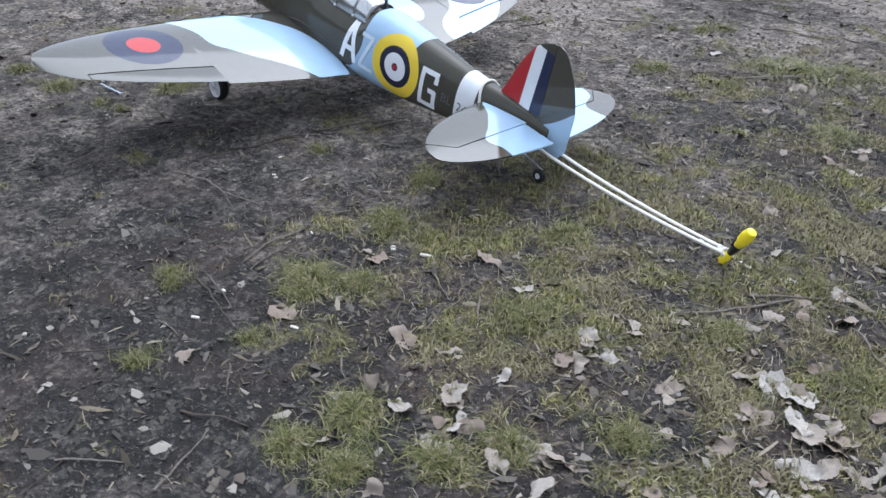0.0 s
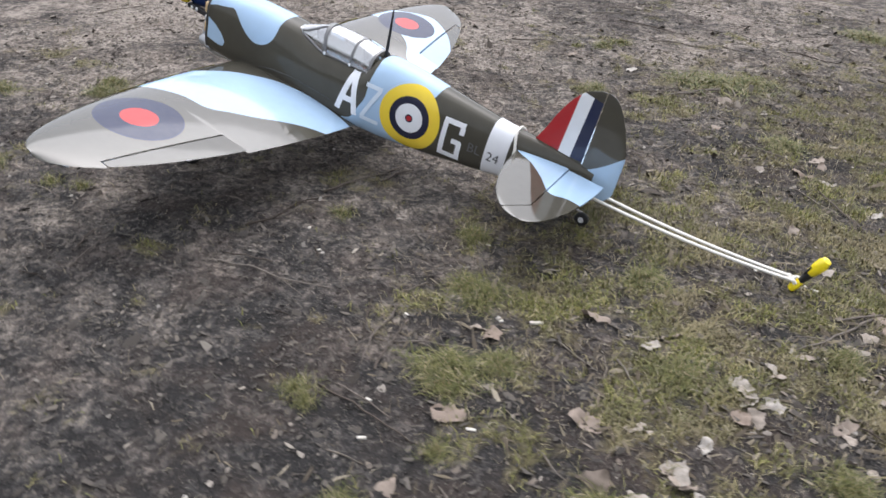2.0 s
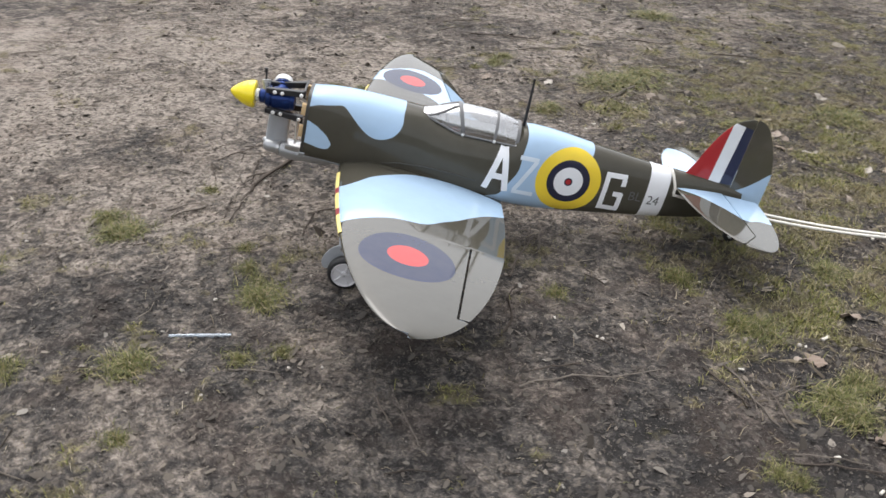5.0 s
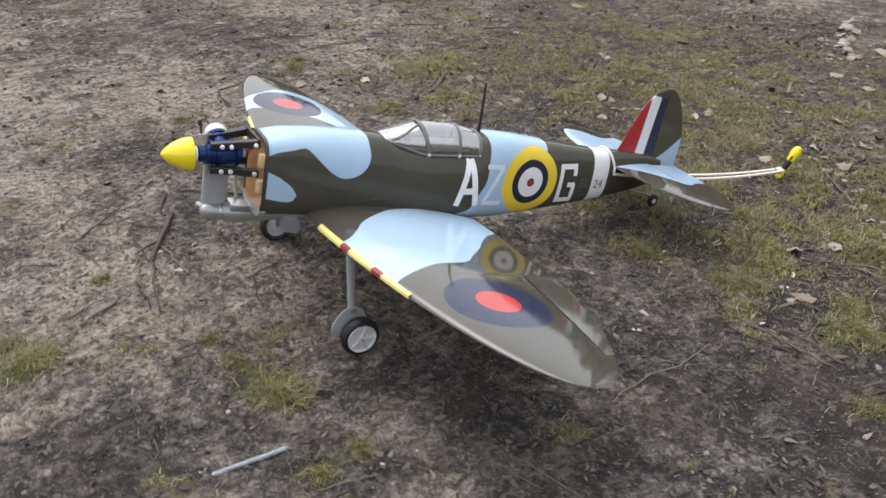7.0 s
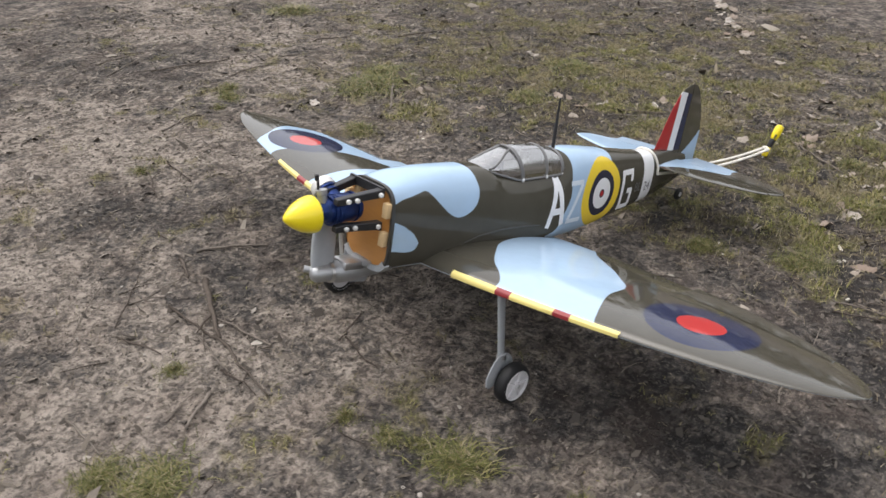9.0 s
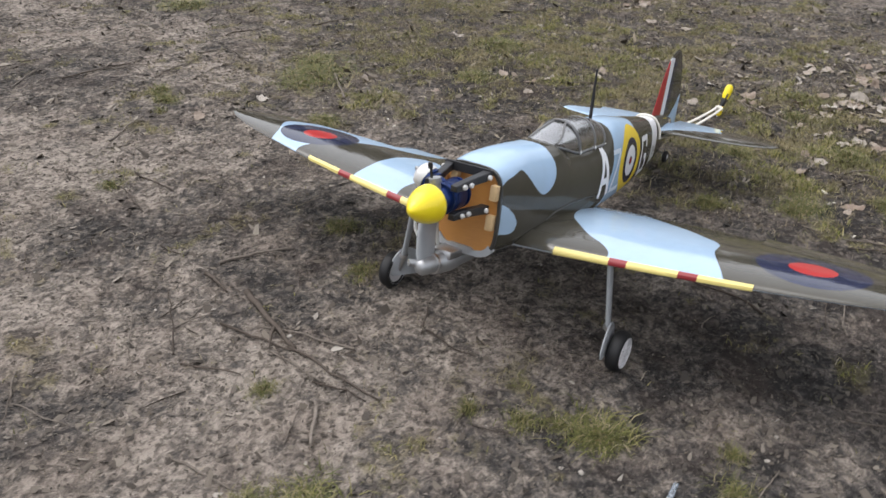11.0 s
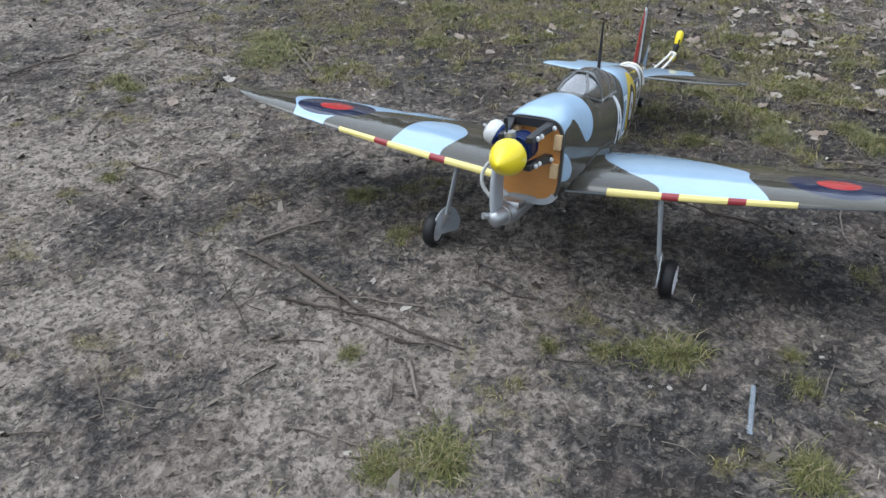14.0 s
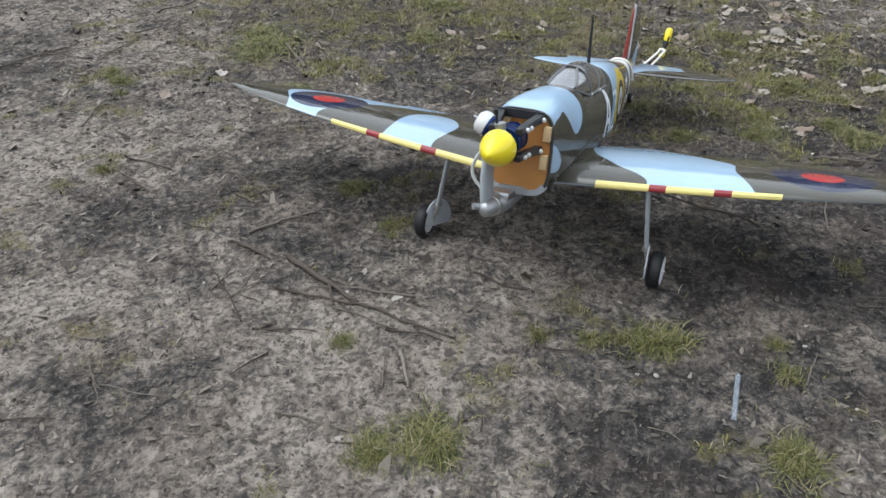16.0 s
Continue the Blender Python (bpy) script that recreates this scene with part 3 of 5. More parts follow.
# the thrust line points a little down and to port
for ob in (spinner, engine):
    ob.matrix_basis = Matrix.Translation((0.220, -0.007, 0.008)) @ Matrix.Rotation(radians(1.0), 4, "Z") @ Matrix.Rotation(radians(-2), 4, "Y") @ Matrix.Translation((-0.227, 0, 0))
up = Vector((0.0, 0.88, 0.42)).normalized()
base = Vector((0.150, 0.0, 0.0))
part("cylinder", spun(bmesh.new(), [(0.020, 0.022), (0.040, 0.022), (0.041, 0.026), (0.046, 0.026), (0.047, 0.022), (0.052, 0.022), (0.053, 0.026), (0.058, 0.026), (0.059, 0.022)], base, up), M["blue_metal"], engine)
part("cylinder_head", spun(bmesh.new(), [(0.059, 0.028), (0.070, 0.0285), (0.080, 0.026), (0.087, 0.017), (0.088, 0.004)], base, up), M["head"], engine, "pale cast cylinder head")
part("glow_plug", spun(bmesh.new(), [(0.086, 0.004), (0.097, 0.004), (0.099, 0.002)], base, up, 10), M["steel"], engine)
part("carburettor", spun(bmesh.new(), [(0, 0.011), (0.022, 0.011), (0.024, 0.013), (0.034, 0.013)], (0.108, 0.004, 0.014), (-0.1, 0.2, 1), 16), M["alu"], engine)
part("needle_valve", rod(bmesh.new(), [(0.104, 0.016, 0.033), (0.100, 0.020, 0.075)], 0.0030, 8), M["black"], engine)
part("needle_knob", spun(bmesh.new(), [(0, 0.005), (0.012, 0.005), (0.013, 0.003)], (0.100, 0.020, 0.066), (-0.1, 0.1, 1), 12), M["black"], engine)
# Exhaust: a flat header drops to a canister that runs aft below the nose.
bm = bmesh.new()
loft(bm, [[(cx + 0.006 + 0.032 * k * math.copysign(abs(math.cos(a)) ** 0.6, math.cos(a)), cy + 0.0095 * k * math.copysign(abs(math.sin(a)) ** 0.8, math.sin(a)), z) for a in np.arange(24) * 2 * math.pi / 24]
          for cx, cy, z, k in ((0.142, 0.038, -0.008, 0.9), (0.140, 0.045, -0.030, 1.0), (0.138, 0.046, -0.085, 1.0), (0.137, 0.043, -0.130, 1.0), (0.137, 0.040, -0.152, 0.92))])
exhaust = part("exhaust", bm, M["grey"], plane, "dull grey flat exhaust header and silver canister")
part("canister", spun(bmesh.new(), [(0, 0.006), (0.004, 0.014), (0.012, 0.0195), (0.040, 0.0205), (0.056, 0.0205), (0.064, 0.0265), (0.105, 0.0265), (0.135, 0.021), (0.175, 0.017), (0.215, 0.012), (0.218, 0.004)], (0.108, 0.036, -0.162), (1, -0.13, -0.02)), M["alu"], exhaust, "silver exhaust canister")
part("clamp", spun(bmesh.new(), [(0, 0.0200), (0.001, 0.0235), (0.009, 0.0235), (0.010, 0.0200)], (0.152, 0.030, -0.163), (1, -0.13, -0.02)), M["steel"], exhaust)
part("outlet", rod(bmesh.new(), [(0.118, 0.050, -0.158), (0.106, 0.060, -0.156)], 0.008, 12), M["alu"], exhaust)
fuel_hose = part("fuel_hose", rod(bmesh.new(), smooth_path([(0.165, 0.050, -0.030), (0.168, 0.074, -0.042), (0.166, 0.090, -0.072), (0.166, 0.088, -0.102), (0.168, 0.066, -0.128), (0.172, 0.050, -0.138)]), 0.0045, 10), M["tube"], plane, "milky fuel hose")
pressure_hose = part("pressure_hose", rod(bmesh.new(), smooth_path([(0.172, 0.052, -0.142), (0.173, 0.058, -0.100), (0.174, 0.060, -0.062), (0.181, 0.062, -0.046), (0.192, 0.062, -0.047), (0.199, 0.060, -0.064), (0.201, 0.056, -0.100), (0.203, 0.050, -0.134)]), 0.0046, 10), M["tube"], plane, "milky pressure hose")
part("exhaust_tray", block(bmesh.new(), (0.056, 0.052, 0.020), pose(0.204, 0.024, -0.144, 0, 4, 0), 0.004), M["steel"], exhaust, "bright folded metal tray")
part("nose_pan", loft(bmesh.new(), [[(u, y * k, low_line(max(u, 0.245)) + z) for y, z in ((-0.045, 0.012), (-0.030, 0.000), (0, -0.006), (0.030, 0.000), (0.045, 0.012), (0.030, 0.016), (-0.030, 0.016))] for u, k in ((0.225, 0.8), (0.26, 1.0), (0.34, 1.0), (0.385, 0.6))]), M["alu"], plane, "bare metal chin pan")

for ob in (exhaust, fuel_hose, pressure_hose):
    ob.location.y = -0.008


# Undercarriage.
def gear(side, top, knee, hub, label):
    top, knee, hub = (to_body(p) for p in (top, knee, hub))
    rings = [[p + Vector((0.0112 * k * math.cos(a), 0.0060 * k * math.sin(a), 0)) for a in np.arange(16) * math.pi / 8] for p, k in ((top, 1.15), (top.lerp(knee, 0.5), 1.0), (knee, 0.92))]
    leg = part("undercarriage_leg", loft(bmesh.new(), rings), M["grey"], plane, label)
    part("leg_collar", spun(bmesh.new(), [(0, 0.009), (0.001, 0.0115), (0.010, 0.0115), (0.011, 0.009)], knee + Vector((0, 0, 0.004)), top - knee, 16), M["steel"], leg)
    axle = POSE.inverted().to_3x3() @ Vector((0, side, 0))
    part("fork", rod(bmesh.new(), [knee + Vector((0, 0, 0.02)), knee, hub - axle * 0.020, hub + axle * 0.018], 0.0055, 10), M["steel"], leg)
    ahead, rise = Vector((-1, 0, 0)), Vector((0, 0, 1))
    # teardrop fairing inboard of the wheel
    bm, ring = bmesh.new(), []
    turn = Matrix.Rotation(radians(24 if side > 0 else -6) * -1, 3, "Z")
    for a in np.linspace(0, 2 * math.pi, 28, endpoint=False):
        c, s = math.cos(a), math.sin(a)
        r = 0.043 * (1 - 0.15 * max(0, s)) if s < 0.2 else 0.043 * (1 - 0.2 * s) + 0.012 * s ** 3
        ring.append(turn @ (ahead * (c * r * 1.2 + (0.020 if side < 0 else -0.014)) + rise * (max(s * r * 1.15, -0.026) + 0.018)))
    loft(bm, [[hub - axle * d + p * k for p in ring] for d, k in ((0.0285, 0.96), (0.0275, 1.0), (0.0245, 1.0), (0.0235, 0.96))])
    part("wheel_fairing", bm, M["grey"], leg, "grey teardrop wheel cover")
    wheel = part("wheel", spun(bmesh.new(), [(-0.0100, 0.026), (-0.0165, 0.037), (-0.0165, 0.0425), (-0.0125, 0.0475), (-0.006, 0.0498), (0.006, 0.0498), (0.0125, 0.0475), (0.0165, 0.0425), (0.0165, 0.037), (0.0100, 0.026)], hub, axle, 40), M["rubber"], leg, "black rubber tyre")
    part("rim", spun(bmesh.new(), [(-0.012, 0.005), (-0.0135, 0.034), (-0.0170, 0.0375), (0.0172, 0.0380), (0.0182, 0.0370), (0.0166, 0.0345), (0.0140, 0.0320), (0.0135, 0.012), (0.0185, 0.0100), (0.0195, 0.004)], hub, axle, 32), M["hub"], wheel, "pale grey hub")
    flat = axle.orthogonal().normalized()
    for i in range(5):
        way = Matrix.Rotation(i * 2 * math.pi / 5, 3, axle) @ flat
        part("spoke", rod(bmesh.new(), [hub + axle * 0.0150 + way * 0.008, hub + axle * 0.0148 + way * 0.034], 0.0030, 6), M["hub"], wheel)
    part("axle_nut", spun(bmesh.new(), [(0.018, 0.0045), (0.023, 0.0045), (0.0235, 0.003)], hub, axle, 6), M["steel"], wheel)


gear(-1, (0.366, -0.302, 0.285), (0.354, -0.322, 0.100), (0.362, -0.352, 0.049), "grey sprung undercarriage leg with a black-tyred wheel")
gear(1, (0.360, 0.228, 0.280), (0.346, 0.262, 0.100), (0.352, 0.302, 0.049), "grey sprung undercarriage leg with a black-tyred wheel")
tw = to_body((1.598, -0.012, 0.022))
across = POSE.inverted().to_3x3() @ Vector((0, 1, 0))
tail_leg = part("tailwheel_leg", rod(bmesh.new(), [(1.520, 0, -0.085), (1.560, 0, -0.100), tw + across * 0.012 + Vector((0, 0, 0.012)), tw + across * 0.012, tw - across * 0.006], 0.0030, 8), M["steel"], plane, "bent wire tailwheel leg")
tyre = part("tailwheel", spun(bmesh.new(), [(-0.008, 0.008), (-0.008, 0.016), (-0.004, 0.0215), (0.004, 0.0215), (0.008, 0.016), (0.008, 0.008)], tw, across, 24), M["rubber"], tail_leg, "small black tailwheel")
part("tailwheel_hub", spun(bmesh.new(), [(-0.0085, 0.003), (-0.0085, 0.009), (0.0085, 0.009), (0.0085, 0.003)], tw, across, 16), M["hub"], tyre)
for s in (-1, 1):
    part("fillet_edge", rod(bmesh.new(), [(u, s * (side_of(u, w) + 0.0008), w) for u, w in ((0.47, -0.098), (0.52, -0.086), (0.60, -0.080), (0.70, -0.084), (0.765, -0.092))], 0.0022, 6, [0.4, 1, 1, 1, 0.4]), M["rim"], plane)

# ---- tether and stake ----
KNOT = Vector((2.208, -0.022, 0.030))
stake = new("screwdriver_stake")
stake.location = (2.205, -0.022, 0.0)
tagged(stake, "yellow and black screwdriver driven into the ground as a stake", "screwdriver")
lean = Vector((0.055, -0.012, 0.100)).normalized()
part("shank", rod(bmesh.new(), [lean * -0.04, lean * 0.020], 0.0035, 10), M["steel"], stake)
part("collar", spun(bmesh.new(), [(-0.002, 0.006), (0.003, 0.0115), (0.020, 0.0125), (0.034, 0.0105), (0.040, 0.008)], (0, 0, 0), lean, 18), M["yellow"], stake, "yellow lower grip")
part("grip", spun(bmesh.new(), [(0.036, 0.007), (0.040, 0.0095), (0.064, 0.012), (0.074, 0.012), (0.078, 0.008)], (0, 0, 0), lean, 18), M["black"], stake, "black rubber grip")
part("handle", spun(bmesh.new(), [(0.070, 0.009), (0.076, 0.0135), (0.098, 0.0165), (0.118, 0.0170), (0.132, 0.0125), (0.137, 0.002)], (0, 0, 0), lean, 22), M["yellow"], stake, "bright yellow handle end")
part("grip_stripe", rod(bmesh.new(), [lean * 0.070 + Vector((-0.012, -0.006, 0.0)), lean * 0.100 + Vector((-0.0145, -0.007, 0))], 0.0035, 8), M["black"], stake)
tether = new("tether_cord")
tether.location = KNOT
tagged(tether, "doubled white cord tied from the tail to the stake", "rope")


def world_rod(name, pts, radius, sides=9):
    return part(name, rod(bmesh.new(), [Vector(p) - KNOT for p in pts], radius, sides), M["rope"], tether)


def sag(a, b, n=14, drop=0.012):
    a, b = Vector(a), Vector(b)
    return [a.lerp(b, s) - Vector((0, 0, drop * 4 * s * (1 - s))) for s in np.linspace(0, 1, n)]


for s, end in ((-1, (0.000, -0.013, 0.002)), (1, (0.006, 0.010, 0.0))):
    side_pts = [POSE @ Vector((u, s * (side_of(min(u, 1.60), -0.03) + 0.005), w)) for u, w in ((1.392, -0.020), (1.45, -0.026), (1.52, -0.033), (1.60, -0.040), (1.66, -0.046))]
    world_rod("strand", side_pts + sag(side_pts[-1], KNOT + Vector(end))[1:], 0.0048)
loop = [POSE @ Vector((1.392 - 0.02 * max(0, z - 0.0) / 0.05, y * 1.0, z)) for _, y, z in section(1.392, 40, 0.005) if z > -0.03]
loop.sort(key=lambda p: math.atan2((POSE.inverted() @ p).z + 0.03, (POSE.inverted() @ p).y))
world_rod("loop", loop, 0.0045)
for i, (dx, dz, r) in enumerate(((0, 0, 0.010), (0.006, -0.008, 0.008), (-0.008, 0.004, 0.007))):
    a = np.linspace(0, 2 * math.pi, 12)
    part("knot", rod(bmesh.new(), [Vector((dx + r * 1.2 * math.cos(t), r * 1.2 * math.sin(t), dz + 0.005 * math.sin(2 * t + i))) for t in a], 0.0048, 8), M["rope"], tether)

# ---- ground ----
def ground_height(x, y):
    """Gentle swells of trodden earth."""
    p = Vector((x * 0.9, y * 0.9, 0.0))
    q = Vector((x * 7.0, y * 7.0, 3.0))
    r = Vector((x * 22.0, y * 22.0, 9.0))
    return 0.008 * noise.noise(p) + 0.007 * noise.noise(q) + 0.005 * noise.noise(r) - 0.003


def fuzzy(x, y, scale, seed):
    return noise.noise(Vector((x * scale, y * scale, seed)))


# Sandy, dark and green stretches: centre x, y, radius, weight.
BARE = [(0.0, 0.35, 0.45, 0.40), (-0.1, 1.6, 0.8, 0.50), (-0.25, 0.0, 0.4, 0.30), (-1.2, 1.2, 0.6, 0.35), (1.6, 3.2, 1.2, 0.35), (-0.2, 0.75, 0.3, 0.3), (-0.9, 0.5, 0.7, 0.40), (0.6, 1.2, 0.6, 0.30), (0.4, 0.2, 0.4, 0.2), (-1.2, 1.8, 1.0, 0.75), (-0.7, 2.6, 0.7, 0.4), (0.9, -1.05, 0.2, 0.2), (1.2, 2.4, 0.8, 0.3), (2.6, 0.6, 1.0, 0.3), (3.0, -0.3, 0.9, 0.3), (1.05, -0.42, 0.3, 0.4), (1.05, 1.85, 0.45, 0.40), (-0.95, 0.25, 0.35, 0.3)]
# The spot at 0.52, -0.48 paints the port wing's shade into the soil.
DARK = [(1.2, -1.25, 0.6, 0.50), (1.75, -1.35, 0.45, 0.62), (0.75, -0.75, 0.45, 0.12), (-0.22, -0.45, 0.22, 0.75), (-0.05, 1.2, 0.28, 0.50), (-0.52, 0.72, 0.22, 0.75), (1.8, 0.95, 0.35, 0.6), (2.15, -0.8, 0.25, 0.5), (0.1, 0.36, 0.14, 0.35), (2.45, 0.1, 0.35, 0.4), (2.65, -0.5, 0.35, 0.6), (2.05, -1.1, 0.3, 0.5), (-0.34, 0.35, 0.12, 0.2), (0.30, 1.0, 0.4, 0.62), (0.52, -0.48, 0.26, 0.55), (0.15, -1.15, 0.3, 0.3), (-0.15, 0.05, 0.12, 0.15), (3.5, 0.9, 0.5, 0.4), (0.45, 2.6, 0.7, 0.40), (1.95, -1.25, 0.35, 0.45), (2.35, -1.0, 0.3, 0.4), (2.62, -0.75, 0.3, 0.4), (1.55, -1.02, 0.3, 0.4), (-0.64, 0.60, 0.3, 0.20), (1.15, -0.86, 0.25, 0.42), (0.25, 0.60, 0.25, 0.35), (2.2, -0.72, 0.22, 0.4)]
GREEN = [(2.1, -0.45, 0.35, 0.30), (2.5, 1.9, 0.6, 0.50), (2.4, 1.2, 0.4, 0.25), (1.85, 0.0, 0.3, 0.25), (1.75, 2.1, 0.35, 0.3), (2.45, 0.55, 0.5, 0.30), (2.65, -0.15, 0.4, 0.35), (2.05, -0.30, 0.3, 0.3), (2.45, 1.05, 0.4, 0.30), (1.55, -0.55, 0.30, 0.75), (1.95, -0.30, 0.45, 0.75), (2.2, -0.9, 0.45, 0.6), (2.3, 0.5, 0.6, 0.65), (1.55, 1.6, 0.4, 0.8), (2.8, 1.4, 0.9, 0.7), (3.6, 0.2, 1.3, 0.7), (1.7, 0.25, 0.4, 0.5), (2.5, -0.75, 0.4, 0.55), (1.0, 2.0, 0.35, 0.4), (3.4, 3.0, 1.4, 0.5), (0.45, 0.5, 0.25, 0.3), (0.8, -0.1, 0.3, 0.3), (0.1, -0.35, 0.3, 0.3)]


def map_value(x, y, spots):
    return sum(w * math.exp(-((x - a) ** 2 + (y - b) ** 2) / (2 * (0.75 * r) ** 2)) for a, b, r, w in spots)


def bare_at(x, y):
    return max(0.0, min(1.0, 0.47 + 0.45 * map_value(x, y, BARE) - 0.55 * map_value(x, y, DARK) - 0.22 * map_value(x, y, GREEN) + 0.30 * fuzzy(x, y, 1.6, 5.0) + 0.34 * fuzzy(x, y, 4.5, 8.0)))


def green_at(x, y):
    return max(0.0, min(1.2, 0.05 + map_value(x, y, GREEN) - 0.3 * map_value(x, y, BARE) - 0.30 * map_value(x, y, DARK) + 0.40 * fuzzy(x, y, 2.1, 12.0) + 0.25 * fuzzy(x, y, 6.0, 18.0)))


def tussocks(x, y):
    return 1.3 * fuzzy(x, y, 3.6, 31.0) + 1.3 * fuzzy(x, y, 9.0, 40.0) + 0.9 * fuzzy(x, y, 22.0, 52.0) - 0.30


def soil():
    k = Nodes("trodden_soil", 0.95, spec=0.12)
    n2, n3, n4 = k.noise(10, 7, 0.62, distort=0.5), k.noise(42, 5, 0.62, distort=0.6), k.noise(150, 4, 0.65)

    def swing(value, amount):
        return k.math("MULTIPLY", k.math("SUBTRACT", value, 0.5), amount)

    tone = k.math("ADD", k.attribute("bare"), k.math("ADD", swing(n2, 2.1), k.math("ADD", swing(n3, 2.1), swing(n4, 0.8))))
    c = k.ramp(tone, (0.0, (0.034, 0.032, 0.031)), (0.28, (0.076, 0.070, 0.066)), (0.52, (0.148, 0.130, 0.114)), (0.78, (0.262, 0.226, 0.194)), (1.0, (0.37, 0.322, 0.276)))
    moss = k.mix(n4, (0.060, 0.056, 0.025), (0.29, 0.25, 0.125))
    green = k.math("ADD", k.attribute("green"), k.math("ADD", swing(k.noise(22, 6, 0.7, distort=0.8), 1.6), swing(n3, 1.6)))
    c = k.mix(k.math("MULTIPLY", k.step(green, 0.72, 0.36), 0.58), c, moss)
    rust = k.step(k.noise(4.2, 6, 0.65), 0.54, 0.10)
    c = k.mix(k.math("MULTIPLY", rust, 0.25), c, k.mix(n3, (0.05, 0.034, 0.026), (0.22, 0.155, 0.12)))
    # Shade of small pits, painted into the colour by noise.
    dark_pits = k.step(k.noise(52, 4, 0.62, distort=0.4), 0.575, 0.05)
    c = k.mix(k.math("MULTIPLY", dark_pits, 0.55), c, k.mix(n2, (0.020, 0.019, 0.018), (0.055, 0.048, 0.042)))
    flecks = k.step(k.noise(105, 3, 0.7, distort=1.0), 0.645, 0.04)
    c = k.mix(k.math("MULTIPLY", flecks, 0.40), c, (0.42, 0.37, 0.31))
    k.colour(c)
    h = k.math("ADD", k.math("MULTIPLY", n3, 1.2), k.math("MULTIPLY", n4, 0.3))
    return k.bump(k.math("ADD", h, k.math("MULTIPLY", n2, 1.2)), 1.0, 0.022).m


def build_ground():
    near_x, near_y = np.arange(-1.9, 4.6, 0.02), np.arange(-2.0, 4.4, 0.02)
    out = np.r_[np.arange(1, 31) * 0.12, 4.5, 6, 9, 16, 40, 100, 300, 900]
    xs = np.r_[near_x[0] - out[::-1], near_x, near_x[-1] + out]
    ys = np.r_[near_y[0] - out[::-1], near_y, near_y[-1] + out]
    nx, ny = len(xs), len(ys)
    verts = np.zeros((ny, nx, 3))
    bare, green = np.zeros((ny, nx)), np.zeros((ny, nx))
    for j, y in enumerate(ys):
        for i, x in enumerate(xs):
            away = max(near_x[0] - x, x - near_x[-1], near_y[0] - y, y - near_y[-1], 0.0)
            verts[j, i] = (x, y, ground_height(x, y) * max(0.0, 1 - away / 3.5))
            if i % 4 == 0 and j % 4 == 0:
                bare[j, i], green[j, i] = bare_at(x, y), green_at(x, y)
    for g in (bare, green):
        jj, ii = np.arange(ny), np.arange(nx)
        cols = np.array([np.interp(ii, ii[::4], row[::4]) for row in g[::4]])
        g[:] = np.array([np.interp(jj, jj[::4], cols[:, i]) for i in range(nx)]).T
    far = np.maximum.reduce([near_x[0] - xs[None, :] + 0 * ys[:, None], xs[None, :] - near_x[-1] + 0 * ys[:, None], near_y[0] - ys[:, None] + 0 * xs[None, :], ys[:, None] - near_y[-1] + 0 * xs[None, :]])
    keep = np.clip(1 - far / 3.5, 0, 1)
    bare[:], green[:] = 0.47 + (bare - 0.47) * keep, 0.2 + (green - 0.2) * keep
    for j, y in enumerate(ys):
        for i, x in enumerate(xs):
            green[j, i] += tussocks(x, y) * keep[j, i]
    idx = np.arange(nx * ny).reshape(ny, nx)
    faces = np.stack([idx[:-1, :-1], idx[:-1, 1:], idx[1:, 1:], idx[1:, :-1]], -1).reshape(-1, 4)
    data = bpy.data.meshes.new("ground")
    data.from_pydata(verts.reshape(-1, 3).tolist(), [], faces.tolist())
    data.materials.append(soil())
    data.shade_smooth()
    ob = new("ground", data)
    zone(ob, "bare", bare.ravel()), zone(ob, "green", green.ravel())
    return tagged(ob, "trodden earth with sandy patches, moss and thin grass", "ground", kind="structure")


ground = build_ground()


def raw_mesh(name, verts, faces, material):
    data = bpy.data.meshes.new(name)
    data.vertices.add(len(verts))
    data.vertices.foreach_set("co", np.asarray(verts, np.float32).ravel())
    faces = np.asarray(faces, np.int32)
    data.loops.add(faces.size)
    data.loops.foreach_set("vertex_index", faces.ravel())
    data.polygons.add(len(faces))
    data.polygons.foreach_set("loop_start", np.arange(0, faces.size, faces.shape[1], dtype=np.int32))
    data.update(calc_edges=True)
    data.validate()
    data.materials.append(material)
    return data


def sheet(name, verts, faces, material, label, category, each=0):
    """A mesh of many loose pieces; with each, the number of points a piece, they take up the soil's tone."""
    ob = tagged(new(name, raw_mesh(name, verts, faces, material)), label, category, kind="stuff")
    if each:
        zone(ob, "bare", np.repeat([bare_at(x, y) for x, y, _ in np.asarray(verts)[::each]], each))
    return ob


def island_material(name, rough, *stops, patchy=False, soiled=False):
    k = Nodes(name, rough, spec=0.25)
    c = k.ramp(k.n("ShaderNodeNewGeometry").outputs["Random Per Island"], *stops)
    if patchy:
        c = k.mix(k.math("MULTIPLY", k.step(k.noise(7.5, 4), 0.50, 0.10), 0.65), c, k.mix(k.noise(90, 3), (0.040, 0.048, 0.014), (0.155, 0.145, 0.050)))
        c = k.mix(k.math("MULTIPLY", k.step(k.noise(4.3, 4), 0.55, 0.10), 0.6), c, k.mix(k.noise(120, 3), (0.16, 0.12, 0.075), (0.44, 0.36, 0.23)))
    if soiled:
        c = k.mix(k.math("MULTIPLY", k.step(k.attribute("bare"), 0.36, 0.30), 0.85), k.mix(0.62, c, (0.030, 0.030, 0.030)), c)
    k.colour(k.mix(k.math("MULTIPLY", k.noise(180, 3), 0.5), c, (0.09, 0.075, 0.06)))
    return k.m


rng = np.random.default_rng(7)


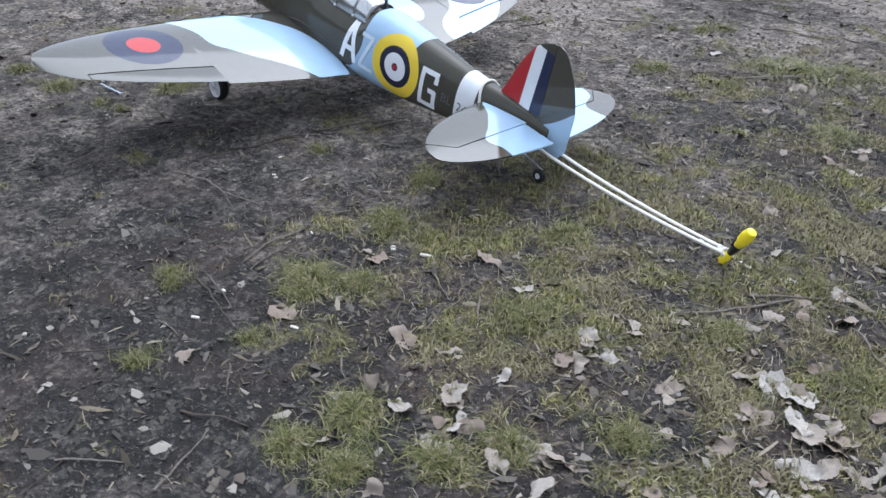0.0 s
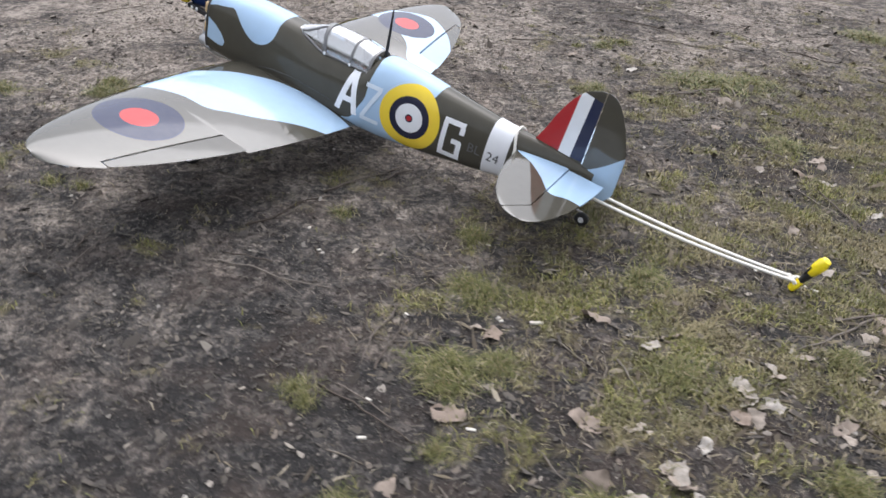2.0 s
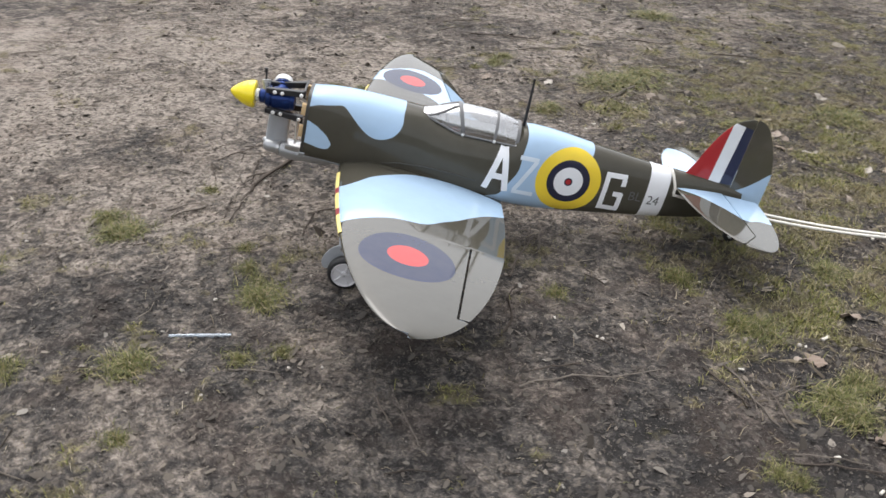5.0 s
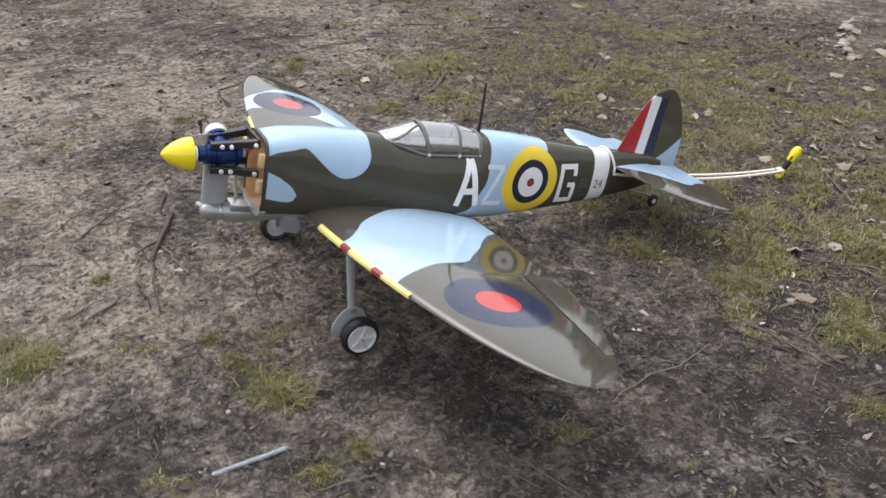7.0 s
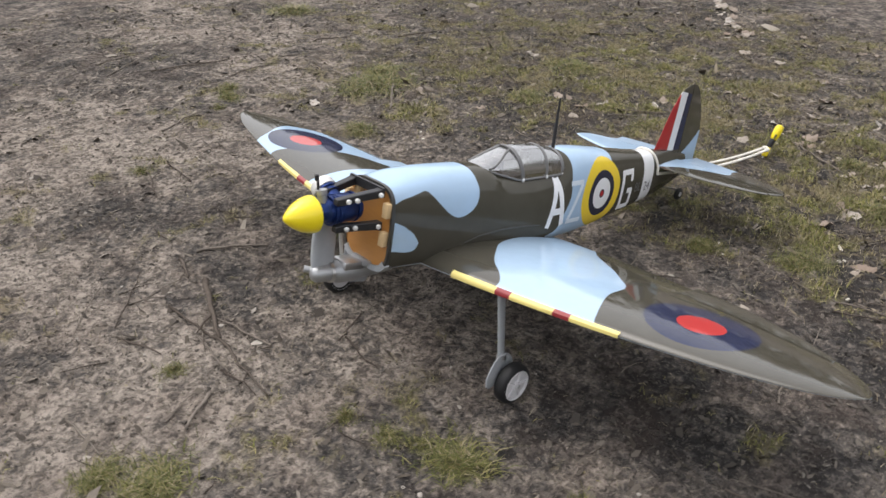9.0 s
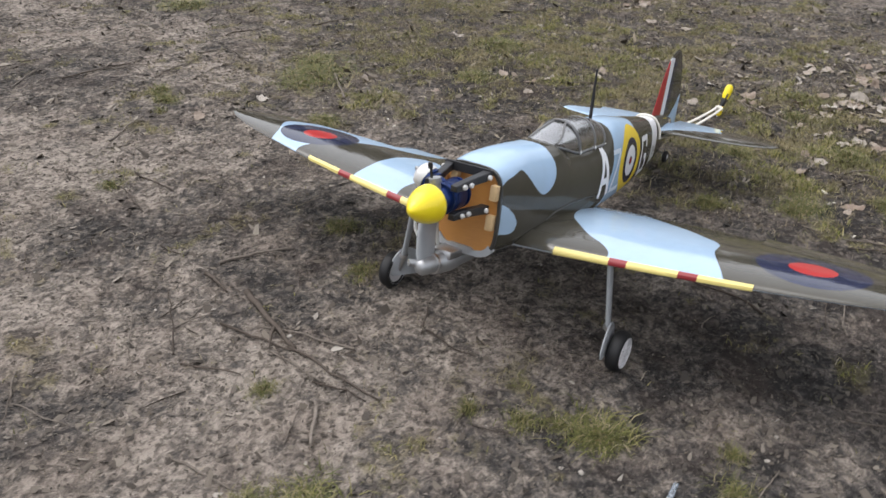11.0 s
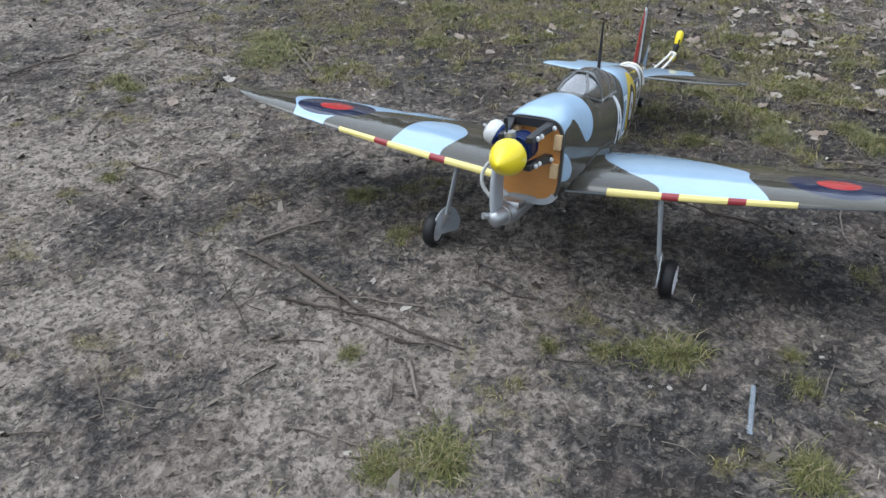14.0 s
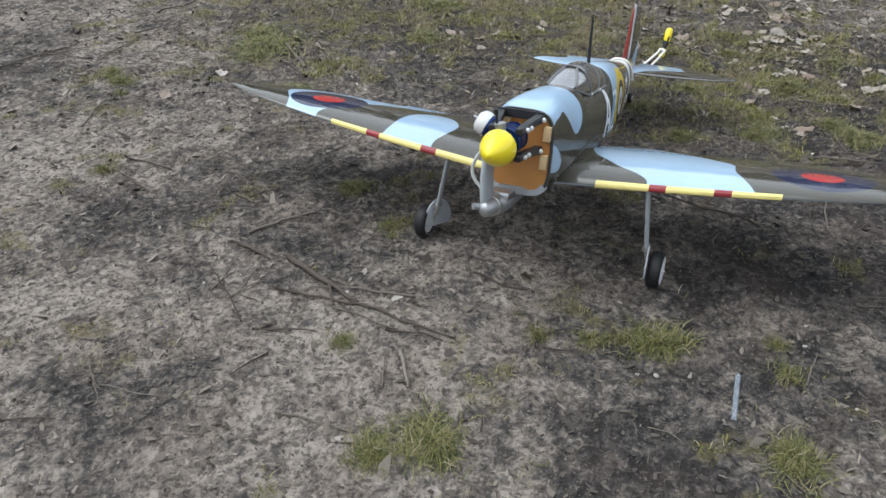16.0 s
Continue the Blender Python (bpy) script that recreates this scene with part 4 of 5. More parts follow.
def blades(points, tall, lean, wide):
    """Bent tapering blades: five points and three triangles each."""
    n = len(points)
    a = rng.uniform(0, 2 * np.pi, n)
    way = np.c_[np.cos(a), np.sin(a), np.zeros(n)]
    side = np.c_[-np.sin(a), np.cos(a), np.zeros(n)]
    h = tall * rng.uniform(0.45, 1.25, n)
    l = lean * rng.uniform(0.2, 1.6, n)
    w = wide * rng.uniform(0.6, 1.3, n)
    up = np.array((0, 0, 1.0))
    p = np.asarray(points)
    mid = p + way * (h * np.sin(l * 0.5) * 0.5)[:, None] + up * (h * np.cos(l * 0.5) * 0.55)[:, None]
    tip = p + way * (h * np.sin(l))[:, None] + up * np.maximum(h * np.cos(l), 0.002)[:, None]
    v = np.stack([p - side * w[:, None] / 2, p + side * w[:, None] / 2, mid - side * w[:, None] * 0.4, mid + side * w[:, None] * 0.4, tip], 1).reshape(-1, 3)
    b = np.arange(n)[:, None] * 5
    f = np.concatenate([b + np.array([[0, 1, 3]]), b + np.array([[0, 3, 2]]), b + np.array([[2, 3, 4]])], 0)
    return v, f


def flakes(points, long, ratio, tilt):
    """Small irregular flat bits of litter: five-sided scraps with a bent middle."""
    n = len(points)
    p = np.asarray(points) + np.c_[np.zeros((n, 2)), rng.uniform(0.001, 0.005, n)]
    a = rng.uniform(0, 2 * np.pi, n)
    t, s = rng.normal(0, tilt, n), rng.normal(0, tilt, n)
    e1 = np.c_[np.cos(a), np.sin(a), t]
    e2 = np.c_[-np.sin(a), np.cos(a), s]
    size = long * rng.lognormal(0, 0.45, n)
    out = []
    for k in range(5):
        ang = 2 * np.pi * k / 5 + rng.uniform(-0.4, 0.4, n)
        r = rng.uniform(0.6, 1.1, n) * size / 2
        out.append(p + e1 * (np.cos(ang) * r)[:, None] + e2 * (np.sin(ang) * r * ratio * rng.uniform(0.6, 1.3, n))[:, None])
    v = np.stack([p + np.array((0, 0, 1)) * (size * rng.uniform(-0.02, 0.12, n))[:, None], *out], 1).reshape(-1, 3)
    b = np.arange(n)[:, None] * 6
    f = np.concatenate([b + np.array([[0, 1 + k, 1 + (k + 1) % 5]]) for k in range(5)], 0)
    return v, f


def scatter(count, box, weight):
    """Random places, kept by weight."""
    out = []
    while len(out) < count:
        x, y = rng.uniform(box[0], box[1]), rng.uniform(box[2], box[3])
        if rng.random() < weight(x, y):
            out.append((x, y, ground_height(x, y) - 0.002))
    return np.array(out)


def clumped(x, y):
    g = green_at(x, y) + tussocks(x, y)
    gaps = 0.55 + 0.9 * fuzzy(x, y, 13.0, 63.0) + 0.7 * fuzzy(x, y, 31.0, 71.0)
    return min(1.0, (max(0.0, g - 0.36) ** 1.8 + 0.03 * (g > 0.1)) * min(1.0, max(0.06, gaps)))


VIEW = (-1.5, 4.8, -1.7, 4.2)
CLOSE = (-1.2, 2.9, -1.6, 1.8)
LAWN = (1.2, 3.6, -1.6, 1.4)
GRASS_TONES = ((0.0, (0.075, 0.090, 0.014)), (0.35, (0.19, 0.20, 0.034)), (0.65, (0.29, 0.27, 0.075)), (0.88, (0.39, 0.335, 0.155)), (1.0, (0.48, 0.42, 0.27)))
green_blades = island_material("grass_blade", 0.6, *GRASS_TONES, patchy=True)
straw_blades = island_material("dry_grass", 0.7, (0.0, (0.07, 0.055, 0.038)), (0.35, (0.19, 0.15, 0.10)), (0.75, (0.35, 0.295, 0.205)), (1.0, (0.50, 0.44, 0.33)))
chips = island_material("leaf_litter", 0.8, soiled=True, *((0.0, (0.045, 0.038, 0.033)), (0.45, (0.115, 0.096, 0.079)), (0.88, (0.225, 0.192, 0.156)), (0.985, (0.32, 0.28, 0.235)), (1.0, (0.50, 0.465, 0.41))))
v, f = blades(scatter(52000, VIEW, clumped), 0.026, 1.5, 0.0024)
sheet("grass", v, f, green_blades, "short sparse green grass in patches", "grass")
v, f = blades(scatter(24000, LAWN, clumped), 0.034, 1.7, 0.0030)
sheet("grass", v, f, green_blades, "yellowish green grass in uneven clumps", "grass")
v, f = blades(scatter(32000, VIEW, lambda x, y: 0.03 + 0.35 * (green_at(x, y) > 0.35) + 0.7 * clumped(x, y)), 0.036, 1.9, 0.0018)
sheet("dead_grass", v, f, straw_blades, "flattened straw-coloured dead grass", "grass")
v, f = flakes(scatter(60000, VIEW, lambda x, y: 0.6 + 0.4 * fuzzy(x, y, 4.0, 77.0)), 0.0165, 0.5, 0.35)
sheet("leaf_litter", v, f, chips, "crumbled brown and pale leaf litter", "litter", 6)
v, f = flakes(scatter(40000, CLOSE, lambda x, y: 0.6 + 0.4 * fuzzy(x, y, 6.0, 60.0)), 0.0075, 0.7, 0.45)
sheet("soil_crumbs", v, f, chips, "small crumbs of soil and bark", "litter", 6)
thatch_bits = island_material("thatch", 0.8, (0.0, (0.050, 0.040, 0.028)), (0.6, (0.125, 0.100, 0.068)), (0.93, (0.215, 0.178, 0.122)), (1.0, (0.38, 0.33, 0.25)))
v, f = flakes(scatter(13000, (1.2, 4.2, -1.6, 2.2), lambda x, y: 0.15 + 0.85 * min(1.0, green_at(x, y))), 0.030, 0.17, 0.35)
sheet("thatch", v, f, thatch_bits, "flattened brown thatch of stalks and rootlets", "litter")
scraps = island_material("leaf_scrap", 0.75, (0.0, (0.13, 0.10, 0.08)), (0.5, (0.22, 0.185, 0.15)), (1.0, (0.36, 0.325, 0.28)))
v, f = flakes(scatter(2000, (1.35, 4.6, -1.5, 3.4), lambda x, y: 0.30 + 0.70 * max(0, map_value(x, y, [(2.5, -0.6, 0.5, 1.0), (3.3, -0.5, 0.7, 0.9), (2.1, -0.9, 0.3, 0.8)]))), 0.019, 0.6, 0.4)
sheet("leaf_scraps", v, f, scraps, "broken pale scraps of old leaves", "litter")


coarse = island_material("bark_scrap", 0.8, (0.0, (0.022, 0.019, 0.016)), (0.45, (0.075, 0.062, 0.050)), (0.70, (0.20, 0.172, 0.140)), (1.0, (0.40, 0.355, 0.295)))
v, f = flakes(scatter(9000, VIEW, lambda x, y: (0.15 + 0.85 * min(1.0, max(0.0, (x + 1.2 * y - 1.0) / 1.5))) * (0.6 + 0.5 * fuzzy(x, y, 5.0, 91.0))), 0.028, 0.42, 0.45)
sheet("bark_scraps", v, f, coarse, "scraps of bark and crushed leaves trodden into soil", "litter")

# A bare wood stands round the clearing; the glossy film mirrors it.
def far_wood():
    rnd = np.random.default_rng(21)
    v, f = [], []

    def limb(a, b, ra, rb):
        way = (b - a) / np.linalg.norm(b - a)
        side = np.cross(way, (0.3, 0.9, 0.2))
        side /= np.linalg.norm(side)
        up = np.cross(way, side)
        i0 = len(v)
        for p, r in ((a, ra), (b, rb)):
            v.extend(p + (side * math.cos(q) + up * math.sin(q)) * r for q in np.arange(5) * 2 * math.pi / 5)
        f.extend((i0 + k, i0 + (k + 1) % 5, i0 + 5 + (k + 1) % 5, i0 + 5 + k) for k in range(5))

    spots = []
    for i in range(150):
        a, far = 2 * math.pi * (i + rnd.uniform(-0.4, 0.4)) / 150, rnd.uniform(26, 38)
        foot = np.array((0.8 + far * math.cos(a), far * math.sin(a), -0.1))
        tall = rnd.uniform(4.2, 7.6) * (0.85 + 0.15 * math.sin(a * 3.0 + 1))
        top = foot + np.array((*rnd.normal(0, 0.4, 2), tall))
        limb(foot, foot * 0.35 + top * 0.65, 0.20, 0.11)
        limb(foot * 0.35 + top * 0.65, top, 0.11, 0.03)
        for _ in range(7):
            s = rnd.uniform(0.35, 0.9)
            a0 = foot + (top - foot) * s
            way = np.array((*rnd.normal(0, 1, 2), 0.9))
            limb(a0, a0 + way / np.linalg.norm(way) * rnd.uniform(1.2, 3.0), 0.06, 0.015)
        n = 260
        h = rnd.beta(1.6, 1.5, n)
        wide = 1.9 * np.sin(np.pi * np.clip(0.08 + 0.85 * h, 0, 1)) + 0.4
        q, r = rnd.uniform(0, 2 * np.pi, n), np.sqrt(rnd.uniform(0, 1, n))
        spots.append(foot + (top - foot) * (0.10 + 0.92 * h)[:, None] + np.c_[np.cos(q) * r * wide, np.sin(q) * r * wide, np.zeros(n)])
    wood = tagged(new("far_wood", raw_mesh("far_wood", v, f, wood_bark)), "bare brown trunks and limbs of a far wood", "wood", kind="stuff")
    global rng
    keep, rng = rng, np.random.default_rng(5)
    cv, cf = flakes(np.concatenate(spots), 0.60, 0.55, 0.9)
    rng = keep
    return wood, sheet("far_twigs", cv, cf, wood_twigs, "hazy brown and evergreen crowns of a far wood", "wood")


wood_bark = plain("far_bark", (0.08, 0.07, 0.06), 0.9, scale=6)
wood_twigs = island_material("far_crown", 0.9, (0.0, (0.020, 0.020, 0.014)), (0.5, (0.045, 0.042, 0.030)), (1.0, (0.085, 0.078, 0.058)))
far_wood()

# Tufts that stand apart: x, y, spread.
TUFTS = [(1.39, -1.09, 0.04), (1.61, -1.28, 0.05), (1.69, -1.07, 0.05), (1.52, -0.52, 0.08), (1.68, -0.76, 0.06), (1.60, -0.88, 0.06), (2.02, -1.06, 0.08), (2.01, -1.20, 0.06), (2.12, -1.16, 0.06), (2.37, -0.30, 0.06), (2.04, -0.57, 0.07), (2.28, -0.91, 0.06),
         (2.22, -1.03, 0.07), (2.41, -0.74, 0.06), (2.65, -0.25, 0.05), (1.47, -0.50, 0.07), (1.59, -0.83, 0.09), (1.85, -0.20, 0.08), (1.35, -1.07, 0.05), (1.36, -0.25, 0.06), (0.97, -0.36, 0.05)]
TUFTS_AHEAD = [(-0.38, -0.05, 0.090), (0.13, -0.42, 0.085), (0.07, -0.26, 0.050), (-0.13, -0.73, 0.075), (-0.17, 0.28, 0.045), (0.04, -0.14, 0.04), (0.29, 1.46, 0.05), (1.62, 1.73, 0.18), (1.48, 1.68, 0.11), (1.78, 1.86, 0.13),
               (0.98, 2.02, 0.07), (1.19, 1.29, 0.08), (0.13, -0.70, 0.05), (-0.73, -0.27, 0.08), (-0.45, 0.05, 0.06), (0.23, -0.67, 0.04), (-0.08, -0.99, 0.045), (-0.44, -0.77, 0.06), (-0.01, -1.33, 0.06), (2.20, 3.30, 0.16), (1.15, 1.24, 0.05), (2.04, 1.09, 0.10),
               (2.59, 1.24, 0.12), (0.11, -0.33, 0.045), (0.52, 0.63, 0.06), (0.35, 0.42, 0.05), (1.04, 2.13, 0.07), (0.87, 1.92, 0.04)]


def tuft_mesh(seed, n):
    """A clump one unit across: dense short blades, thinning outwards with an uneven edge."""
    a = rng.uniform(0, 2 * np.pi, n)
    r = 0.50 * np.abs(rng.normal(0, 1, n))
    r = np.minimum(r, rng.uniform(0.7, 1.1, n)) * (0.72 + 0.30 * np.sin(a * 3 + seed) * np.sin(a * 2 + 1.7 * seed) + 0.14 * np.sin(a * 7 + seed))
    v, f = blades(np.c_[r * np.cos(a), r * np.sin(a), np.full(n, -0.03)], 0.52, 1.45, 0.021)
    return raw_mesh("grass_tuft", v, f, tuft_blades)


tuft_blades = island_material("tuft_blade", 0.6, (0.0, (0.042, 0.054, 0.010)), (0.4, (0.115, 0.130, 0.026)), (0.72, (0.225, 0.212, 0.060)), (0.88, (0.30, 0.25, 0.13)), (1.0, (0.42, 0.36, 0.24)))
tuft_kinds = [tuft_mesh(s, 1000) for s in range(5)]
sparse_kinds = [tuft_mesh(s + 9, 330) for s in range(3)]
for i, (x, y, r) in enumerate(TUFTS + TUFTS_AHEAD):
    ob = new("grass_tuft", tuft_kinds[i % 5] if r > 0.055 else sparse_kinds[i % 3])
    ob.matrix_world = pose(x, y, ground_height(x, y), 0, 0, rng.uniform(0, 360)) @ Matrix.Diagonal((r * 1.5, r * 1.25, 0.055 + 0.25 * (r - 0.05), 1))
    tagged(ob, "tuft of yellowish green grass on bare soil", "grass", "grass tufts")


# Fallen leaves, faded on the upper side.
def leaf_material():
    k = Nodes("withered_leaf", 0.62, spec=0.3)
    tint = k.n("ShaderNodeObjectInfo").outputs["Random"]
    base = k.ramp(tint, (0.0, (0.22, 0.165, 0.128)), (0.35, (0.32, 0.268, 0.220)), (0.75, (0.365, 0.328, 0.284)), (1.0, (0.455, 0.422, 0.376)))
    k.colour(k.mix(k.math("MULTIPLY", k.step(k.noise(14, 6, 0.7), 0.54, 0.2), 0.6), base, (0.20, 0.16, 0.125)))
    return k.bump(k.noise(140, 4), 0.4, 0.001).m


leaf_stuff = leaf_material()


def leaf_mesh(seed):
    """A crumpled, ragged broad leaf one unit long."""
    rnd = np.random.default_rng(seed + 40)
    n, m = 15, 7
    verts, faces = [], []
    bend, curl, twist = rnd.uniform(-0.8, 1.0), rnd.uniform(-0.8, 1.2), rnd.uniform(-0.7, 0.7)
    left, right = rnd.uniform(0.20, 0.36, 2)
    for i in range(n):
        s = i / (n - 1)
        body = math.sin(math.pi * min(1.0, 0.03 + 0.95 * s ** 0.85)) ** 0.65
        for j in range(m):
            q = (j - m // 2) / (m // 2)
            width = (left if q < 0 else right) * body * (1 + 0.45 * noise.noise(Vector((s * 4.5, 3.0 * (q > 0), seed * 3.1))) * abs(q) + 0.34 * noise.noise(Vector((s * 11, 7.0 * (q > 0), seed * 1.7))) * abs(q)) + 0.01
            y = q * width + 0.05 * math.sin(4 * s + seed)
            fold = noise.noise(Vector((s * 3.2, y * 4.0, seed * 2.3)))
            z = bend * 0.30 * (s - 0.5) ** 2 + curl * 0.32 * abs(q) ** 1.5 * width + twist * y * (s - 0.5) + 0.16 * fold + 0.012 * rnd.normal()
            verts.append((s - 0.5, y, z + 0.06))
    for i in range(n - 1):
        for j in range(m - 1):
            a = i * m + j
            faces.append((a, a + 1, a + m + 1, a + m))
    data = raw_mesh("fallen_leaf", verts, faces, leaf_stuff)
    data.shade_smooth()
    return data


leaf_kinds = [leaf_mesh(s) for s in range(8)]


def leaf(x, y, size, label):
    ob = new("fallen_leaf", leaf_kinds[rng.integers(8)])
    ob.matrix_world = pose(x, y, ground_height(x, y) + 0.001, rng.normal(0, 16), rng.normal(0, 16), rng.uniform(0, 360)) @ Matrix.Diagonal((size, size * rng.uniform(0.8, 1.2), size, 1))
    return tagged(ob, label, "leaf", "fallen leaves")


LEAVES = [(1.80, -0.455), (2.38, 0.61), (2.13, 0.84), (1.76, 1.13), (2.37, 0.01), (2.41, -0.16), (2.46, -0.11), (2.53, -0.06), (2.14, -0.78), (2.20, -0.58), (2.53, -0.52), (2.56, -0.43), (2.65, -0.43), (2.61, -0.47),
          (2.53, -0.61), (2.69, -0.46), (2.31, -0.89), (2.36, -0.87), (2.38, -0.96), (2.18, -1.02), (2.04, -1.16), (1.61, -0.66), (1.91, -0.84), (1.66, -1.21), (2.56, -0.27), (2.74, -0.53), (2.70, -0.34), (2.12, -0.90), (2.17, 0.33),
          (2.20, -0.93), (1.99, -0.99), (2.63, -0.66), (1.57, -0.65)]
LEAVES_BEYOND = [(1.66, -0.96), (2.60, 1.55), (2.47, 0.62), (2.19, 0.95), (2.22, 0.79), (3.83, 1.50), (4.60, 1.88), (4.35, 1.62), (4.1, 1.35), (3.84, 1.07), (3.54, 0.79), (2.76, 2.66), (1.24, 1.69), (0.92, 1.73), (2.95, -0.41), (2.57, -0.40),
                 (2.39, -0.56), (2.94, -0.59), (2.72, -0.72), (3.55, -0.73), (3.18, -0.19), (1.72, 1.49), (3.58, -0.54), (3.3, -0.6), (3.1, -0.45), (2.85, -0.2), (3.05, 0.1), (3.35, -0.35), (2.8, 0.05)]
for x, y in LEAVES:
    leaf(x, y, rng.uniform(0.045, 0.082), "withered pale crumpled leaf lying on grass")
for x, y in LEAVES_BEYOND:
    leaf(x, y, rng.uniform(0.055, 0.085), "withered pale crumpled leaf lying on grass")
for s in np.linspace(0, 1, 18):
    leaf(3.84 + 0.78 * s + rng.normal(0, 0.03), 0.97 + 0.62 * s + rng.normal(0, 0.03), rng.uniform(0.06, 0.10), "pale leaf in a line of blown leaves")
for cx, cy, spread, count in ((2.60, -0.46, 0.08, 14), (2.30, -0.92, 0.05, 4), (2.09, -0.98, 0.05, 4), (2.45, 0.0, 0.05, 3), (2.76, -0.62, 0.07, 7), (2.98, -0.45, 0.10, 6), (3.22, -0.42, 0.14, 9), (3.5, -0.62, 0.16, 13)):
    for _ in range(count):
        leaf(cx + rng.normal(0, spread), cy + rng.normal(0, spread), rng.uniform(0.040, 0.085), "brittle pale leaf in a drift of leaves")
for x, y, _ in scatter(90, (1.9, 4.4, -1.4, 2.6), lambda x, y: 0.15 + 0.85 * max(0, map_value(x, y, [(2.5, -0.6, 0.5, 1.0), (3.3, -0.5, 0.7, 0.9), (2.5, 0.05, 0.3, 0.5)]))):
    leaf(x, y, rng.uniform(0.03, 0.065), "small crumpled pale leaf on grass")


# Sticks: from x, y to x, y, and thickness in millimetres.
STICKS = [(0.82, -0.78, 1.19, -0.72, 5), (1.36, -0.68, 1.41, -0.92, 6), (1.43, -0.82, 1.60, -0.74, 4), (1.38, -1.03, 1.64, -1.08, 5), (1.80, -1.29, 1.92, -1.22, 5), (1.95, -1.42, 1.88, -1.28, 4), (1.44, 1.37, 1.65, 1.63, 7), (0.79, -0.58, 0.87, -0.29, 6),
          (0.85, -0.28, 0.95, 0.04, 7), (0.95, -0.12, 0.98, 0.03, 9), (1.45, -0.92, 1.42, -0.75, 5), (1.34, 1.34, 1.49, 1.55, 7), (2.33, -0.12, 2.53, 0.05, 6), (2.37, -0.53, 2.49, -0.57, 5), (0.24, 1.22, 0.31, 1.44, 5), (2.12, 0.68, 2.25, 0.58, 5),
          (1.52, 2.43, 1.76, 2.35, 6), (1.74, -1.15, 1.81, -1.20, 4), (1.85, -0.96, 1.93, -1.01, 4), (2.55, -0.07, 2.66, -0.16, 6), (1.90, -0.59, 1.98, -0.68, 6), (0.58, -1.00, 0.52, -0.83, 4), (1.41, -1.01, 1.57, -1.04, 4), (1.77, -1.51, 1.86, -1.42, 4),
          (1.30, -0.70, 1.37, -0.85, 5), (0.48, -0.84, 0.52, -0.94, 5), (0.23, -1.15, 0.28, -1.24, 4), (0.11, -0.74, 0.24, -0.76, 4), (1.47, -0.79, 1.54, -0.80, 3), (2.19, 0.71, 2.46, 0.34, 5), (2.41, -0.07, 2.26, -0.32, 7), (2.55, 0.57, 2.72, 0.49, 5)]
STICKS_AHEAD = [(0.10, 0.77, 0.06, 0.645, 11), (0.09, 0.60, -0.02, 0.32, 17), (-0.02, 0.34, -0.05, 0.04, 7), (-0.05, 0.55, -0.02, 0.27, 7), (-0.06, 0.37, -0.07, 0.18, 5), (-0.08, 0.21, -0.07, 0.06, 5), (0.16, 0.785, 0.34, 0.66, 10),
                (-0.215, 0.505, -0.165, 0.355, 6), (-0.15, 0.76, -0.29, 0.595, 4), (-0.15, 0.135, -0.25, 0.065, 10), (-0.13, 0.64, -0.03, 0.60, 5), (-0.43, 0.28, -0.42, 0.11, 6), (-0.49, 0.75, -0.57, 0.65, 4), (0.40, 1.47, 0.385, 1.25, 6),
                (0.545, 1.81, 0.785, 1.92, 8), (-0.69, 0.81, -0.64, 0.70, 4), (1.08, 2.59, 1.26, 2.47, 6), (1.84, 2.57, 2.10, 2.53, 7), (1.675, 1.645, 1.45, 1.395, 13), (0.985, -0.70, 0.83, -0.73, 4), (0.85, -0.37, 0.84, -0.50, 4), (-0.52, 0.70, -0.49, 0.54, 4),
                (0.68, 2.69, 0.95, 2.87, 7), (0.72, 2.91, 0.92, 2.97, 7), (0.88, 2.62, 1.30, 2.57, 7), (2.57, 2.04, 2.75, 1.94, 7), (0.20, 0.10, 0.33, 0.17, 5), (-0.20, 0.55, -0.02, 0.79, 4), (-0.08, 0.63, 0.05, 0.66, 4), (-0.52, 0.71, -0.45, 0.80, 4),
                (3.36, -0.31, 3.08, -0.45, 6), (3.48, 1.82, 3.60, 1.76, 8), (3.26, 1.59, 3.53, 1.32, 7), (-1.56, 1.86, -1.39, 2.02, 6), (-1.34, 0.75, -1.32, 1.07, 6), (-0.27, 0.12, -0.15, 0.17, 4), (0.22, 0.10, 0.20, -0.06, 5), (2.09, 0.93, 1.86, 1.03, 5),
                (0.06, 0.20, 0.00, 0.47, 6), (1.15, 2.30, 1.45, 2.36, 6), (2.3, 2.35, 2.55, 2.28, 7), (1.9, 2.15, 2.05, 2.22, 6)]


def bark():
    k = Nodes("weathered_bark", 0.85, spec=0.2)
    tint = k.n("ShaderNodeObjectInfo").outputs["Random"]
    base = k.ramp(tint, (0.0, (0.060, 0.046, 0.037)), (0.5, (0.155, 0.128, 0.106)), (1.0, (0.31, 0.27, 0.23)))
    k.colour(k.mix(k.noise(90, 4), base, (0.05, 0.04, 0.033)))
    return k.bump(k.noise(160, 4), 0.6, 0.002).m


bark_stuff = bark()


